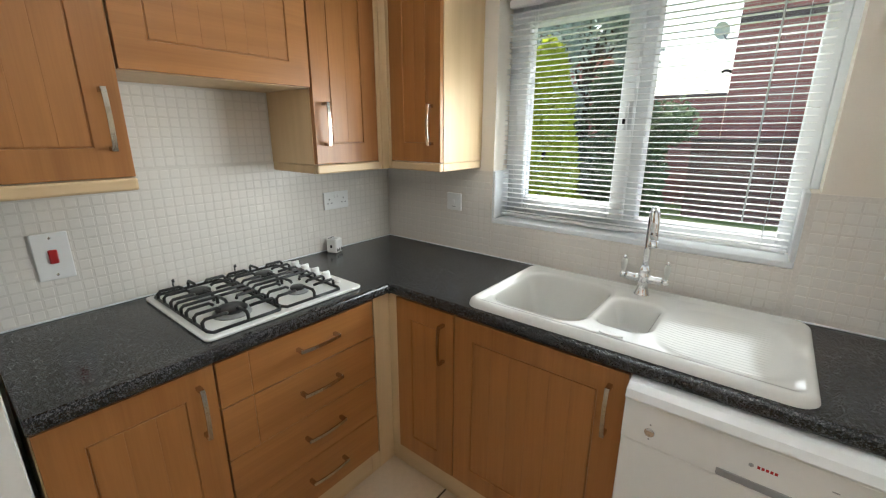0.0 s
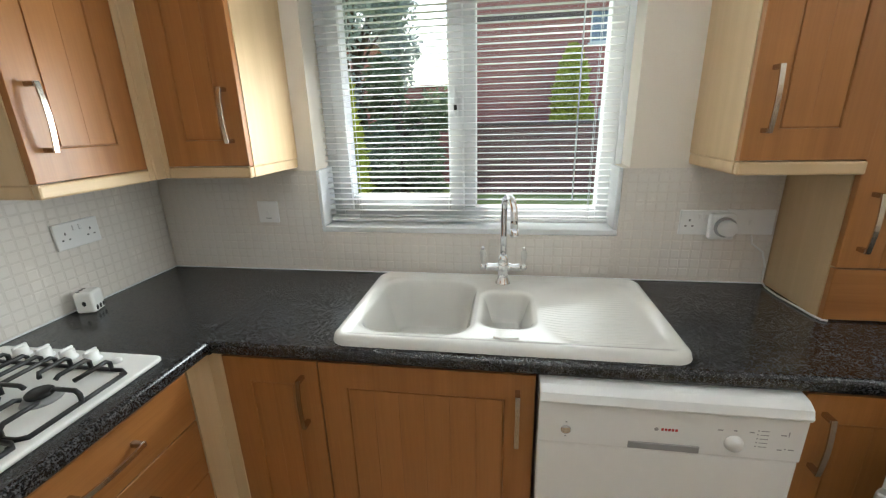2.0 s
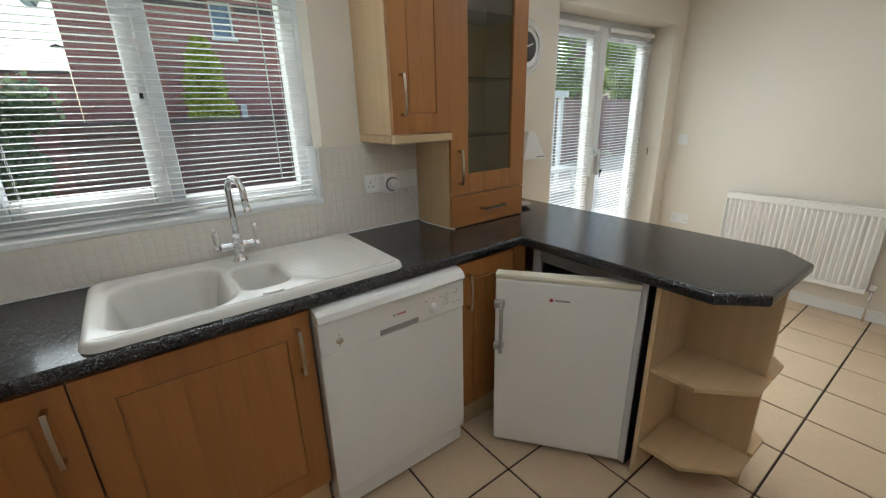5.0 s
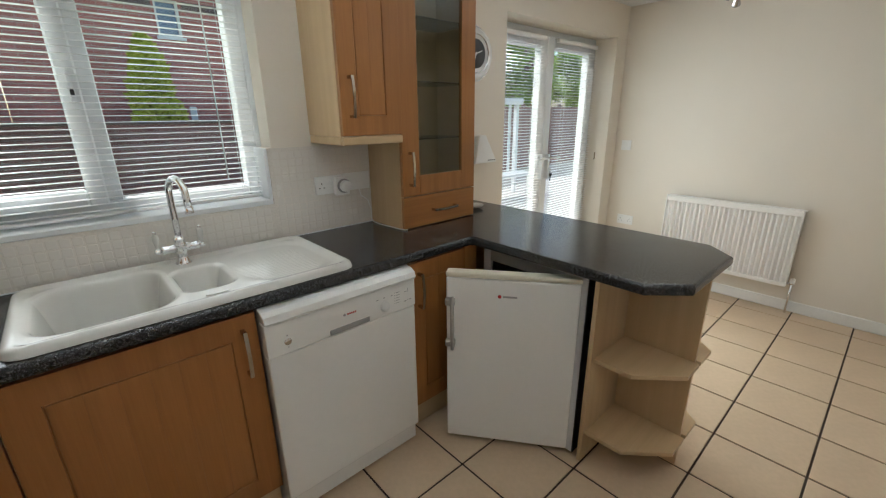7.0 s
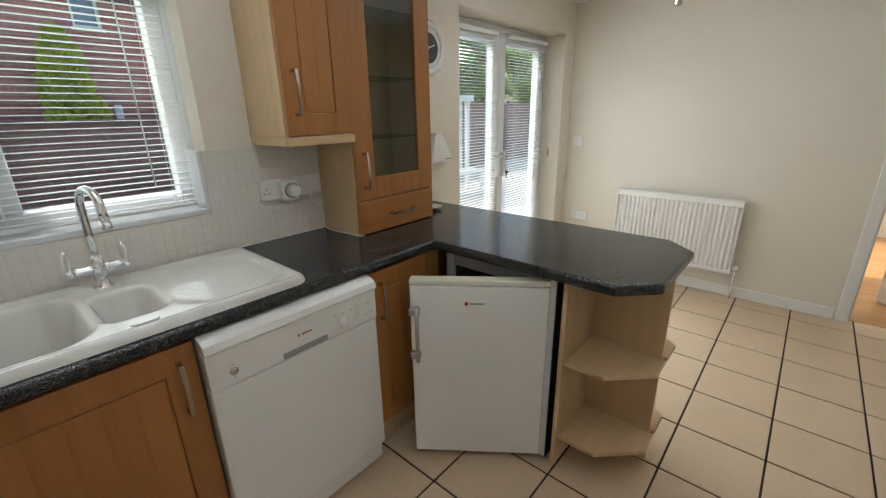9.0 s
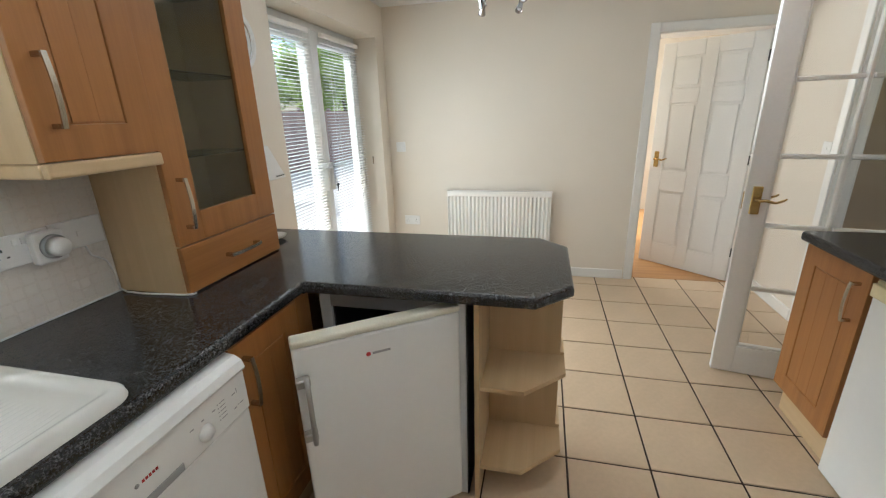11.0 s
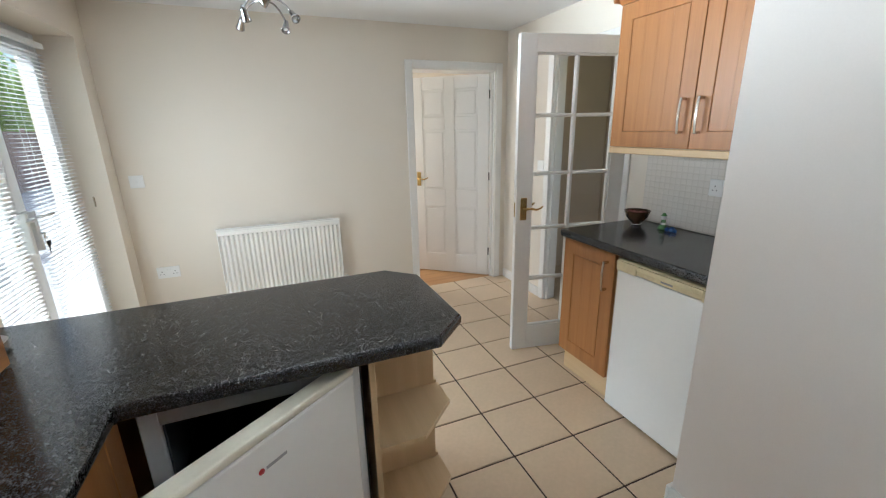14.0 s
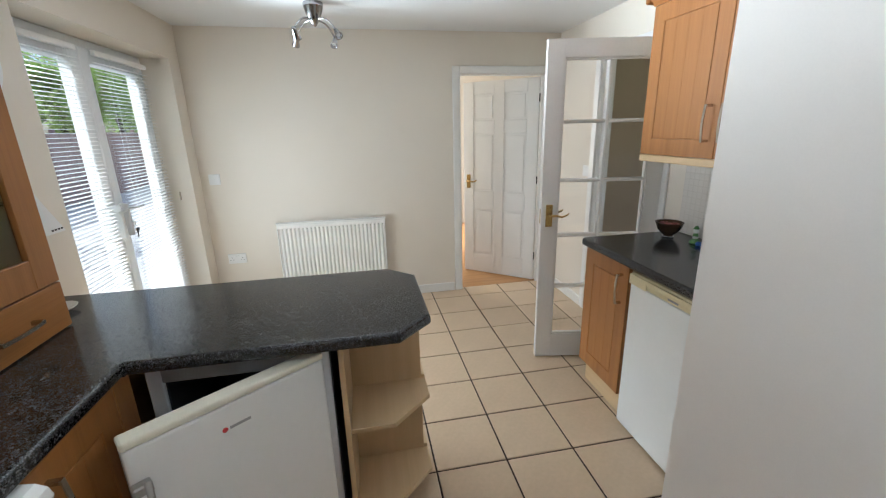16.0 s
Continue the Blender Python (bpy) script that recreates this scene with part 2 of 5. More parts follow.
def prism(bm, outline, z0, z1, bevel=0.0, seg=2, only=None):
    """An outline in the plan, drawn up from z0 to z1; its top and bottom rims rounded, or those of some sides only."""
    low = [bm.verts.new((x, y, z0)) for x, y in outline]
    top = [bm.verts.new((x, y, z1)) for x, y in outline]
    n = len(outline)
    faces = [bm.faces.new(low[::-1]), bm.faces.new(top)]
    faces += [bm.faces.new((low[i], low[(i + 1) % n], top[(i + 1) % n], top[i])) for i in range(n)]
    bmesh.ops.recalc_face_normals(bm, faces=faces)
    if bevel:
        if only is None:
            es = [e for f in faces[:2] for e in f.edges]
        else:
            es = [bm.edges.get((ring[i], ring[(i + 1) % n])) for i in only for ring in (low, top)]
        bmesh.ops.bevel(bm, geom=es, offset=bevel, segments=seg, affect="EDGES", profile=0.5)
    return bm


def arc(cx, cy, r, a0, a1, n=6):
    return [(cx + r * math.cos(radians(a0 + (a1 - a0) * i / n)), cy + r * math.sin(radians(a0 + (a1 - a0) * i / n))) for i in range(n + 1)]


def rounded(x0, x1, y0, y1, r, n=5):
    return arc(x1 - r, y1 - r, r, 0, 90, n) + arc(x0 + r, y1 - r, r, 90, 180, n) + arc(x0 + r, y0 + r, r, 180, 270, n) + arc(x1 - r, y0 + r, r, 270, 360, n)


def bake(name, bm, mat):
    bmesh.ops.recalc_face_normals(bm, faces=bm.faces)
    me = bpy.data.meshes.new(name)
    bm.to_mesh(me)
    bm.free()
    for one in mat if isinstance(mat, (list, tuple)) else (mat,):
        me.materials.append(one)
    return me


def part(name, bm, mat, parent=None, label="", m=None):
    """One mesh object, under a thing or a part, in its parent's coordinates."""
    ob = new(name, bake(name, bm, mat))
    if m is not None:
        ob.matrix_basis = m
    ob.parent = parent
    return tagged(ob, label)


def thing(name, m, label, category, group=""):
    ob = new(name)
    ob.empty_display_size = 0.1
    ob.matrix_basis = m
    return tagged(ob, label, category, group)


def setting(name, bm, mat, label, category):
    return tagged(part(name, bm, mat), label, category, kind="structure")


# ---- the rooms ----
EAST, SOUTH, SOUTH_K, TOP = 5.0, -3.09, -2.31, 2.30
WX0, WX1, WZ0, WZ1 = 0.697, 1.812, 1.078, 2.03
WXR, TILED = 1.834, 1.318
FX0, FX1, FZ1 = 3.385, 4.825, 2.05
TH = 0.30

w = bmesh.new()
for a in ((-0.1, WX0, -0.0, 0.3, 0, TOP), (WX0, WX1, 0, 0.3, 0, WZ0), (WX0, WXR, 0, 0.3, WZ1, TOP), (WX1, WXR, 0, 0.3, 0, TILED), (WXR, FX0, 0, 0.3, -0.15, TOP),
          (FX0, FX1, 0, 0.3, FZ1, TOP), (FX1, 5.1, 0, 0.3, -0.15, TOP), (FX0, FX1, 0.0, 0.3, -0.15, 0.0)):
    cube(w, *a)
setting("wall_north", w, WALL, "cream painted wall with a kitchen window and patio doors", "wall")
setting("wall_west", box(-0.1, 0, SOUTH_K - 0.1, 0, 0, TOP), WALL, "cream painted wall behind the hob", "wall")
w = bmesh.new()
DY0, DY1, DZ = -2.968, -2.174, 1.966
for a in ((EAST, EAST + 0.1, DY1, 0, 0, TOP), (EAST, EAST + 0.1, DY0, DY1, DZ, TOP), (EAST, EAST + 0.1, SOUTH - 0.1, DY0, 0, TOP)):
    cube(w, *a)
setting("wall_east", w, WALL, "cream painted dining wall with a doorway", "wall")
GX0, GX1 = 3.545, 4.30
w = bmesh.new()
for a in ((2.265, GX0, SOUTH - 0.1, SOUTH, 0, TOP), (GX0, GX1, SOUTH - 0.1, SOUTH, 2.0, TOP), (GX1, EAST, SOUTH - 0.1, SOUTH, 0, TOP)):
    cube(w, *a)
setting("wall_south", w, WALL, "cream painted wall with a doorway to the hall", "wall")
NIB = 2.362
w = cube(bmesh.new(), NIB - 0.1, NIB, SOUTH, SOUTH_K - 0.1, 0, TOP)
cube(w, -0.1, NIB, SOUTH_K - 0.1, SOUTH_K, 0, TOP, 0.003)
setting("wall_kitchen_south", w, material("pale_grey_emulsion", (0.77, 0.72, 0.675), 0.7, var=0.02, scale=2, fine=180, bump=0.06), "pale painted wall ending in a square corner", "wall")
setting("wall_nib", box(0, 0.66, SOUTH_K, -1.648, 0, TOP, 0.003), GLOSSWHITE, "white boxed-in wall at the end of the worktop", "wall")
setting("ceiling", box(-0.1, 5.1, SOUTH - 0.1, 0.3, TOP, TOP + 0.1), CEIL, "plain white plaster ceiling", "ceiling")
floor = setting("floor", box(-0.1, EAST + 0.05, SOUTH - 0.1, 0.0, -0.12, -0.004), GROUT, "cream square floor tiles with dark grout", "floor")

# rooms beyond the two doorways
w = bmesh.new()
for a in ((EAST + 0.1, 5.8, -1.4, -1.3, 0, TOP), (5.8, 7.2, -1.4, -1.3, 0, 0.85), (5.8, 7.2, -1.4, -1.3, 1.95, TOP), (7.2, 8.0, -1.4, -1.3, 0, TOP), (7.9, 8.0, -5.0, -1.4, 0, TOP), (EAST + 0.1, 8.0, -5.1, -5.0, 0, TOP)):
    cube(w, *a)
setting("wall_next_room", w, WALL, "cream walls of the next room", "wall")
setting("floor_next_room", box(EAST + 0.05, 8.0, -5.1, -1.3, -0.12, 0.0), OAK, "warm oak laminate floor in the next room", "floor")
setting("ceiling_next_room", box(EAST + 0.1, 8.0, -5.1, -1.3, TOP, TOP + 0.1), CEIL, "white ceiling of the next room", "ceiling")
HALL = material("beige_emulsion", (0.52, 0.42, 0.31), 0.8, var=0.03, scale=2, fine=150, bump=0.05)
w = bmesh.new()
for a in ((2.265, 5.0, -4.4, -4.3, 0, TOP), (2.165, 2.265, -4.4, -4.05, 0, TOP), (2.165, 2.265, -4.05, -3.45, 0, 0.7), (2.165, 2.265, -4.05, -3.45, 1.9, TOP), (2.165, 2.265, -3.45, SOUTH - 0.1, 0, TOP), (5.0, 5.1, -4.4, SOUTH - 0.1, 0, TOP)):
    cube(w, *a)
setting("wall_hall", w, HALL, "beige painted hall walls", "wall")
setting("floor_hall", box(2.265, 5.0, -4.4, SOUTH - 0.1, -0.12, -0.002), material("beige_carpet", (0.42, 0.34, 0.25), 0.95, var=0.15, scale=10, fine=300, bump=0.5), "beige hall carpet", "floor")
setting("ceiling_hall", box(2.165, 5.1, -4.4, SOUTH - 0.1, TOP, TOP + 0.1), CEIL, "white hall ceiling", "ceiling")

# skirting
SK = bmesh.new()
for a in ((EAST - 0.016, EAST, DY1 + 0.075, 0, 0, 0.085), (GX1 + 0.07, EAST - 0.016, SOUTH, SOUTH + 0.016, 0, 0.085), (FX1, EAST - 0.016, -0.016, 0, 0, 0.085),
          (3.125, FX0, -0.016, 0, 0, 0.085), (0.66, NIB, SOUTH_K, SOUTH_K + 0.016, 0, 0.085), (NIB, NIB + 0.016, SOUTH_K - 0.19, SOUTH_K + 0.016, 0, 0.085)):
    cube(SK, *a, bevel=0.006, seg=2)
setting("baseboard", SK, GLOSSWHITE, "white gloss skirting board", "skirting board")


# ---- kitchen units ----
def pull(length=0.16, out=0.03):
    """A bowed bar handle along local x, fixed at y=0 and standing out along -y."""
    b = bmesh.new()
    n = 10
    pts = []
    for i in range(n + 1):
        s = i / n
        pts.append((length * (s - 0.5), -out - 0.007 * math.sin(math.pi * s), 0))
    wd, th = 0.006, 0.0022
    rings = []
    for p in pts:
        rings.append([b.verts.new((p[0], p[1] + dy, dz)) for dy, dz in ((-th, -wd), (-th, wd), (th, wd), (th, -wd))])
    for A, B in zip(rings, rings[1:]):
        for k in range(4):
            b.faces.new((A[k], A[(k + 1) % 4], B[(k + 1) % 4], B[k]))
    b.faces.new(rings[0][::-1])
    b.faces.new(rings[-1])
    for sx in (-1, 1):
        x = sx * (length / 2 - 0.006)
        cube(b, x - 0.006, x + 0.006, -out, 0.0, -0.0065, 0.0065, 0.001)
    return b


PULL = bake("handle", pull(), NICKEL)


def handle(parent, x, y, z, upright=True):
    ob = new("handle", PULL)
    ob.matrix_basis = pose(x, y, z, 0, 90 if upright else 0, 0)
    ob.parent = parent
    return tagged(ob, "satin nickel bow handle")


def panel_door(w, h, mat, parent, m, border=0.078, t=0.02):
    """A routed door, back at y=0, face at y=-t, from (0,0) to (w,h): a frame round a sunk field, with grooved boards in the field."""
    b = bmesh.new()
    bo = min(border, w * 0.27)
    cube(b, 0, w, -t, 0, 0, h)
    front = min(b.faces, key=lambda f: f.calc_center_median().y)
    rim = list(front.edges)
    bmesh.ops.inset_region(b, faces=[front], thickness=0.02)
    for v in front.verts:
        v.co.x = bo if v.co.x < w / 2 else w - bo
        v.co.z = border if v.co.z < h / 2 else h - border
    ring = list(front.edges)
    sunk = bmesh.ops.extrude_discrete_faces(b, faces=[front])["faces"][0]
    for v in sunk.verts:
        v.co.y = -t * 0.74
        v.co.x += 0.002 if v.co.x < w / 2 else -0.002
        v.co.z += 0.002 if v.co.z < h / 2 else -0.002
    bmesh.ops.bevel(b, geom=[e for e in rim + ring if e.is_valid], offset=0.0016, segments=2, affect="EDGES", profile=0.5)
    d = part("door", b, mat, parent, m=m)
    x0, x1, z0, z1, g = bo, w - bo, border, h - border, 0.0055
    n = max(1, round((x1 - x0 - 2 * g) / 0.072))
    s = (x1 - x0 - 2 * g) / n
    me = bake("board", box(0.0, s, -t * 0.92, -t * 0.70, z0 + g, z1 - g, 0.0008), mat)
    for i in range(n):
        o = new("board", me)
        o.matrix_basis = pose(x0 + g + i * s, 0, 0)
        o.parent = d
    return d


def drawer_front(w, h, groove=True, t=0.02):
    b = bmesh.new()
    if groove:
        cube(b, 0, 0.096, -t, 0, 0, h, 0.0016)
        cube(b, 0.0966, w, -t, 0, 0, h, 0.0016)
    else:
        cube(b, 0, w, -t, 0, 0, h, 0.0016)
    return b


def carcass(u, w, d, z0, z1, t=0.016, lid=True):
    """The boards of an open-fronted box, from y=0 to y=-d, under the unit u."""
    say = "pale maple-effect board"
    part("side_panel", box(0, t, -d, 0, z0, z1), CREAM, u, say)
    part("side_panel", box(w - t, w, -d, 0, z0, z1), CREAM, u, say)
    part("bottom_panel", box(t, w - t, -d, 0, z0, z0 + t), CREAM, u, say)
    if lid:
        part("top_panel", box(t, w - t, -d, 0, z1 - t, z1), CREAM, u, say)
    else:
        part("front_rail", box(t, w - t, -d, -d + 0.02, z1 - 0.06, z1), CREAM, u, say)
    part("back_panel", box(t, w - t, -0.008, 0, z0 + t, z1 - t), CREAM, u, say)


def base_unit(m, w, depth, label, side=1, drawers=(), door=True):
    """A base cabinet of width w with its back at y=0. side: the edge of the door that has the handle."""
    u = thing("base_cabinet", m, label, "cabinet", "fitted base units")
    carcass(u, w, depth - 0.022, 0.15, 0.868, lid=False)
    part("plinth", box(0, w, -depth + 0.055, -depth + 0.071, 0.002, 0.149), CREAM_H, u, "pale plinth board")
    f = -depth + 0.021
    if drawers:
        z = 0.862
        for i, h in enumerate(drawers):
            z -= h
            d = part("drawer_front", drawer_front(w - 0.006, h - 0.004, i < 2), BEECH_H, u, m=pose(0.003, f, z))
            handle(d, (w - 0.006) * 0.56, -0.02, h * 0.55, False)
    elif door:
        h = 0.705
        d = panel_door(w - 0.005, h, BEECH, u, pose(0.0025, f, 0.155))
        handle(d, w - 0.005 - 0.045 if side > 0 else 0.045, -0.02, h - 0.125)
    return u


def wall_unit(m, w, depth, label, side=1, z0=1.365, z1=2.08, pelmet=True, ends=(), flap=False, doors=1):
    u = thing("wall_cabinet", m, label, "cabinet", "fitted wall units")
    carcass(u, w, depth - 0.022, z0, z1)
    f, h = -depth + 0.021, z1 - z0 - 0.004
    dw = w / doors
    for i in range(doors):
        d = panel_door(dw - 0.005, h, BEECH_H if flap else BEECH, u, pose(0.0025 + i * dw, f, z0 + 0.002))
        if not flap:
            s = side if doors == 1 else (1 if i == 0 else -1)
            handle(d, dw - 0.005 - 0.042 if s > 0 else 0.042, -0.02, 0.15)
    if pelmet:
        b = bmesh.new()
        cube(b, 0.0, w, -depth - 0.002, -depth + 0.02, z0 - 0.036, z0 - 0.001, 0.006, 2)
        for e in ends:
            x = 0.0 if e < 0 else w - 0.02
            cube(b, x, x + 0.02, -depth + 0.02, 0, z0 - 0.036, z0 - 0.001, 0.004)
        part("pelmet", b, CREAM_H, u, "pale light pelmet")
    b = bmesh.new()
    lo, hi = -depth - 0.004, -depth - 0.045
    prof = [(lo + 0.02, z1), (lo, z1), (lo - 0.012, z1 + 0.018), (hi, z1 + 0.036), (hi, z1 + 0.05), (lo + 0.02, z1 + 0.05)]
    A = [b.verts.new((0, y, z)) for y, z in prof]
    B = [b.verts.new((w, y, z)) for y, z in prof]
    k = len(prof)
    b.faces.new(A)
    b.faces.new(B[::-1])
    for i in range(k):
        b.faces.new((A[i], B[i], B[(i + 1) % k], A[(i + 1) % k]))
    for e in ends:
        x = -0.03 if e < 0 else w
        cube(b, x, x + 0.03, -depth - 0.04, 0, z1 + 0.012, z1 + 0.05, 0.008)
    part("cornice", b, BEECH_H, u, "beech cornice moulding")
    return u


def west(y):
    return pose(0, y, 0, 0, 0, 90)


base_unit(west(-1.632), 0.377, 0.577, "beech-effect base cabinet with a grooved door beside the wall", 1)
base_unit(west(-1.255), 0.595, 0.577, "beech-effect unit of four drawers under the hob", drawers=(0.153, 0.183, 0.183, 0.186))
base_unit(pose(0.617, 0, 0), 0.292, 0.577, "narrow beech-effect base cabinet in the corner by the sink", 1)
base_unit(pose(0.909, 0, 0), 0.596, 0.577, "wide beech-effect base cabinet under the sink", 1)
base_unit(pose(2.118, 0, 0), 0.322, 0.577, "beech-effect base cabinet beside the dishwasher", -1)
base_unit(pose(3.362, SOUTH, 0, 0, 0, 180), 0.392, 0.572, "beech-effect base cabinet beside the white freezer", 1)
b = cube(bmesh.new(), 0.50, 0.577, -0.659, -0.5765, 0.15, 0.868)
cube(b, 0.50, 0.6185, -0.576, -0.50, 0.15, 0.868, 0.002)
cube(b, 0.506, 0.522, -0.657, -0.522, 0.002, 0.149)
cube(b, 0.506, 0.617, -0.5215, -0.506, 0.002, 0.149)
tagged(part("corner_post", b, CREAM), "pale maple-effect corner filler post between base units", "filler post")
tagged(part("corner_post", box(2.441, 2.52, -0.576, -0.50, 0.002, 0.868, 0.002), BEECH), "beech-effect filler panel beside the refrigerator", "filler post")

wall_unit(west(-1.64), 0.362, 0.325, "beech-effect wall cabinet above the cooker switch", 1, ends=(1,))
wall_unit(west(-1.276), 0.586, 0.325, "beech-effect extractor housing above the hob", z0=1.645, pelmet=False, flap=True)
wall_unit(west(-0.688), 0.322, 0.325, "beech-effect wall cabinet beside the extractor", -1, ends=(-1,))
wall_unit(pose(0.34, 0, 0), 0.287, 0.305, "beech-effect wall cabinet beside the window", 1, ends=(1,))
wall_unit(pose(2.016, 0, 0), 0.300, 0.305, "beech-effect wall cabinet beside the glazed dresser", -1, ends=(-1,))
wall_unit(pose(3.362, SOUTH, 0, 0, 0, 180), 0.98, 0.30, "beech-effect double wall cabinet above the freezer", z0=1.365, ends=(-1,), doors=2)
b = cube(bmesh.new(), 0.0, 0.322, -0.365, -0.345, 1.33, 2.08)
cube(b, 0.29, 0.327, -0.345, -0.30, 1.33, 2.08, 0.002)
cube(b, 0.322, 0.342, -0.306, -0.28, 1.33, 2.08, 0.002)
tagged(part("corner_post", b, CREAM), "pale filler post between the corner wall cabinets", "filler post")

# glazed dresser on the worktop
dr = thing("display_cabinet", pose(2.318, -0.002, 0.912), "beech-effect glazed display cabinet standing on the worktop", "cabinet")
DW, DD, DH = 0.484, 0.287, 1.19
carcass(dr, DW, DD - 0.022, 0.0, DH)
part("divider", box(0.016, DW - 0.016, -DD + 0.03, -0.01, 0.15, 0.166), CREAM, dr)
d = part("drawer_front", drawer_front(DW - 0.004, 0.152, False), BEECH_H, dr, m=pose(0.002, -DD + 0.021, 0.004))
handle(d, DW * 0.52, -0.02, 0.075, False)
b = bmesh.new()
gx0, gx1, gz0, gz1 = 0.102, 0.385, 0.095, 0.945
h = DH - 0.164
for a in ((0, gx0, 0, h), (gx1, DW - 0.004, 0, h), (gx0, gx1, 0, gz0), (gx0, gx1, gz1, h)):
    cube(b, a[0], a[1], -0.02, 0, a[2], a[3], 0.0015)
d = part("door", b, BEECH, dr, m=pose(0.002, -DD + 0.021, 0.161))
part("glass_pane", box(gx0 - 0.008, gx1 + 0.008, -0.008, -0.004, gz0 - 0.008, gz1 + 0.008), CABGLASS, d, "clear glass door pane")
handle(d, 0.042, -0.02, 0.13)
for z in (0.42, 0.68, 0.95):
    part("glass_shelf", box(0.017, DW - 0.017, -DD + 0.04, -0.012, z, z + 0.006), CABGLASS, dr, "glass shelf")
b = bmesh.new()
cube(b, -0.03, DW + 0.03, -DD - 0.045, 0, DH + 0.002, DH + 0.04, 0.012, 2)
part("cornice", b, BEECH_H, dr, "beech cornice moulding")

# ---- worktops ----
wt = thing("worktop", pose(0, 0, 0.87), "black speckled laminate worktop with a rounded front edge", "worktop", "worktops")
SX0, SX1, SY0, SY1 = 0.975, 1.845, -0.525, -0.10
ED = 0.013
b = prism(bmesh.new(), [(0.0, -1.634), (0.598, -1.634), (0.598, -0.592), (0.0, -0.592)], 0, 0.041, ED, 4, (1,))
cube(b, 0.0, 0.598, -0.592, -0.002, 0, 0.041)
part("west_length", b, LAMINATE, wt)
b = bmesh.new()
cube(b, 0.598, SX0, SY1, -0.002, 0, 0.041)
prism(b, [(0.598, SY1), (0.598, -0.592), (SX0, -0.592), (SX0, SY1)], 0, 0.041, ED, 4, (1,))
prism(b, [(SX0, SY0), (SX0, -0.592), (SX1, -0.592), (SX1, SY0)], 0, 0.041, ED, 4, (1,))
cube(b, SX0, SX1, SY1, -0.002, 0, 0.041)
prism(b, [(SX1, SY1), (SX1, -0.592), (2.474, -0.592), (2.474, SY1)], 0, 0.041, ED, 4, (1,))
cube(b, SX1, 2.474, SY1, -0.002, 0, 0.041)
bmesh.ops.remove_doubles(b, verts=b.verts, dist=0.0001)
part("sink_length", b, LAMINATE, wt)
pen = thing("worktop", pose(0, 0, 0.87), "black speckled laminate breakfast bar with cut-off corners", "worktop", "worktops")
o = [(2.474, -0.592), (2.474, -1.372), (2.588, -1.487), (3.006, -1.487), (3.119, -1.376), (3.119, -0.592)]
b = prism(bmesh.new(), o, 0, 0.041, ED, 4, (0, 1, 2, 3, 4))
prism(b, [(2.474, -0.002), (2.474, -0.592), (3.119, -0.592), (3.119, -0.002)], 0, 0.041, ED, 4, (2,))
part("slab", b, LAMINATE, pen)
sw = thing("worktop", pose(0, 0, 0.87), "black speckled laminate worktop above the freezer", "worktop", "worktops")
o = [(NIB + 0.003, SOUTH + 0.002), (NIB + 0.003, -2.487)] + arc(3.355, -2.517, 0.03, 90, 0, 5) + [(3.385, SOUTH + 0.002)]
part("slab", prism(bmesh.new(), o, 0, 0.041, ED, 4, tuple(range(1, 8))), LAMINATE, sw)
seal = bmesh.new()
for a in ((0.0045, 0.0125, -1.634, -0.012), ):
    cube(seal, a[0], a[1], a[2], a[3], 0.911, 0.916, 0.002)
cube(seal, 0.0045, 2.318, -0.0125, -0.0045, 0.911, 0.916, 0.002)
setting("trim", seal, UPVC, "white sealant line along the splashback", "sealant")

# ---- breakfast bar end unit ----
eu = thing("open_shelf_unit", pose(2.83, -1.187, 0), "pale maple-effect open end shelves under the breakfast bar", "shelf unit")
part("end_panel", box(-0.285, 0.262, 0.0, 0.018, 0.003, 0.868, 0.001), CREAM, eu)
part("spine", box(-0.009, 0.009, -0.285, -0.001, 0.003, 0.868, 0.001), CREAM, eu)
for z in (0.14, 0.495):
    for s in (-1, 1):
        o = [(s * 0.0095, -0.001), (s * 0.272, -0.001), (s * 0.272, -0.155), (s * 0.13, -0.302), (s * 0.0095, -0.302)]
        part("shelf", prism(bmesh.new(), o if s < 0 else o[::-1], z, z + 0.018, 0.001, 1), CREAM_H, eu)
part("back_panel", box(0.245, 0.262, 0.0185, 1.184, 0.003, 0.868), CREAM, eu, "pale board behind the refrigerator")

# ---- sink: a pressed sheet given by formulas ----
def smooth01(x):
    x = min(1.0, max(0.0, x))
    return x * x * (3 - 2 * x)


def sd_round(x, y, cx, cy, hx, hy, r):
    qx, qy = abs(x - cx) - hx + r, abs(y - cy) - hy + r
    return math.hypot(max(qx, 0), max(qy, 0)) + min(max(qx, qy), 0) - r


KX0, KX1, KY0, KY1 = 0.944, 1.884, -0.572, -0.046


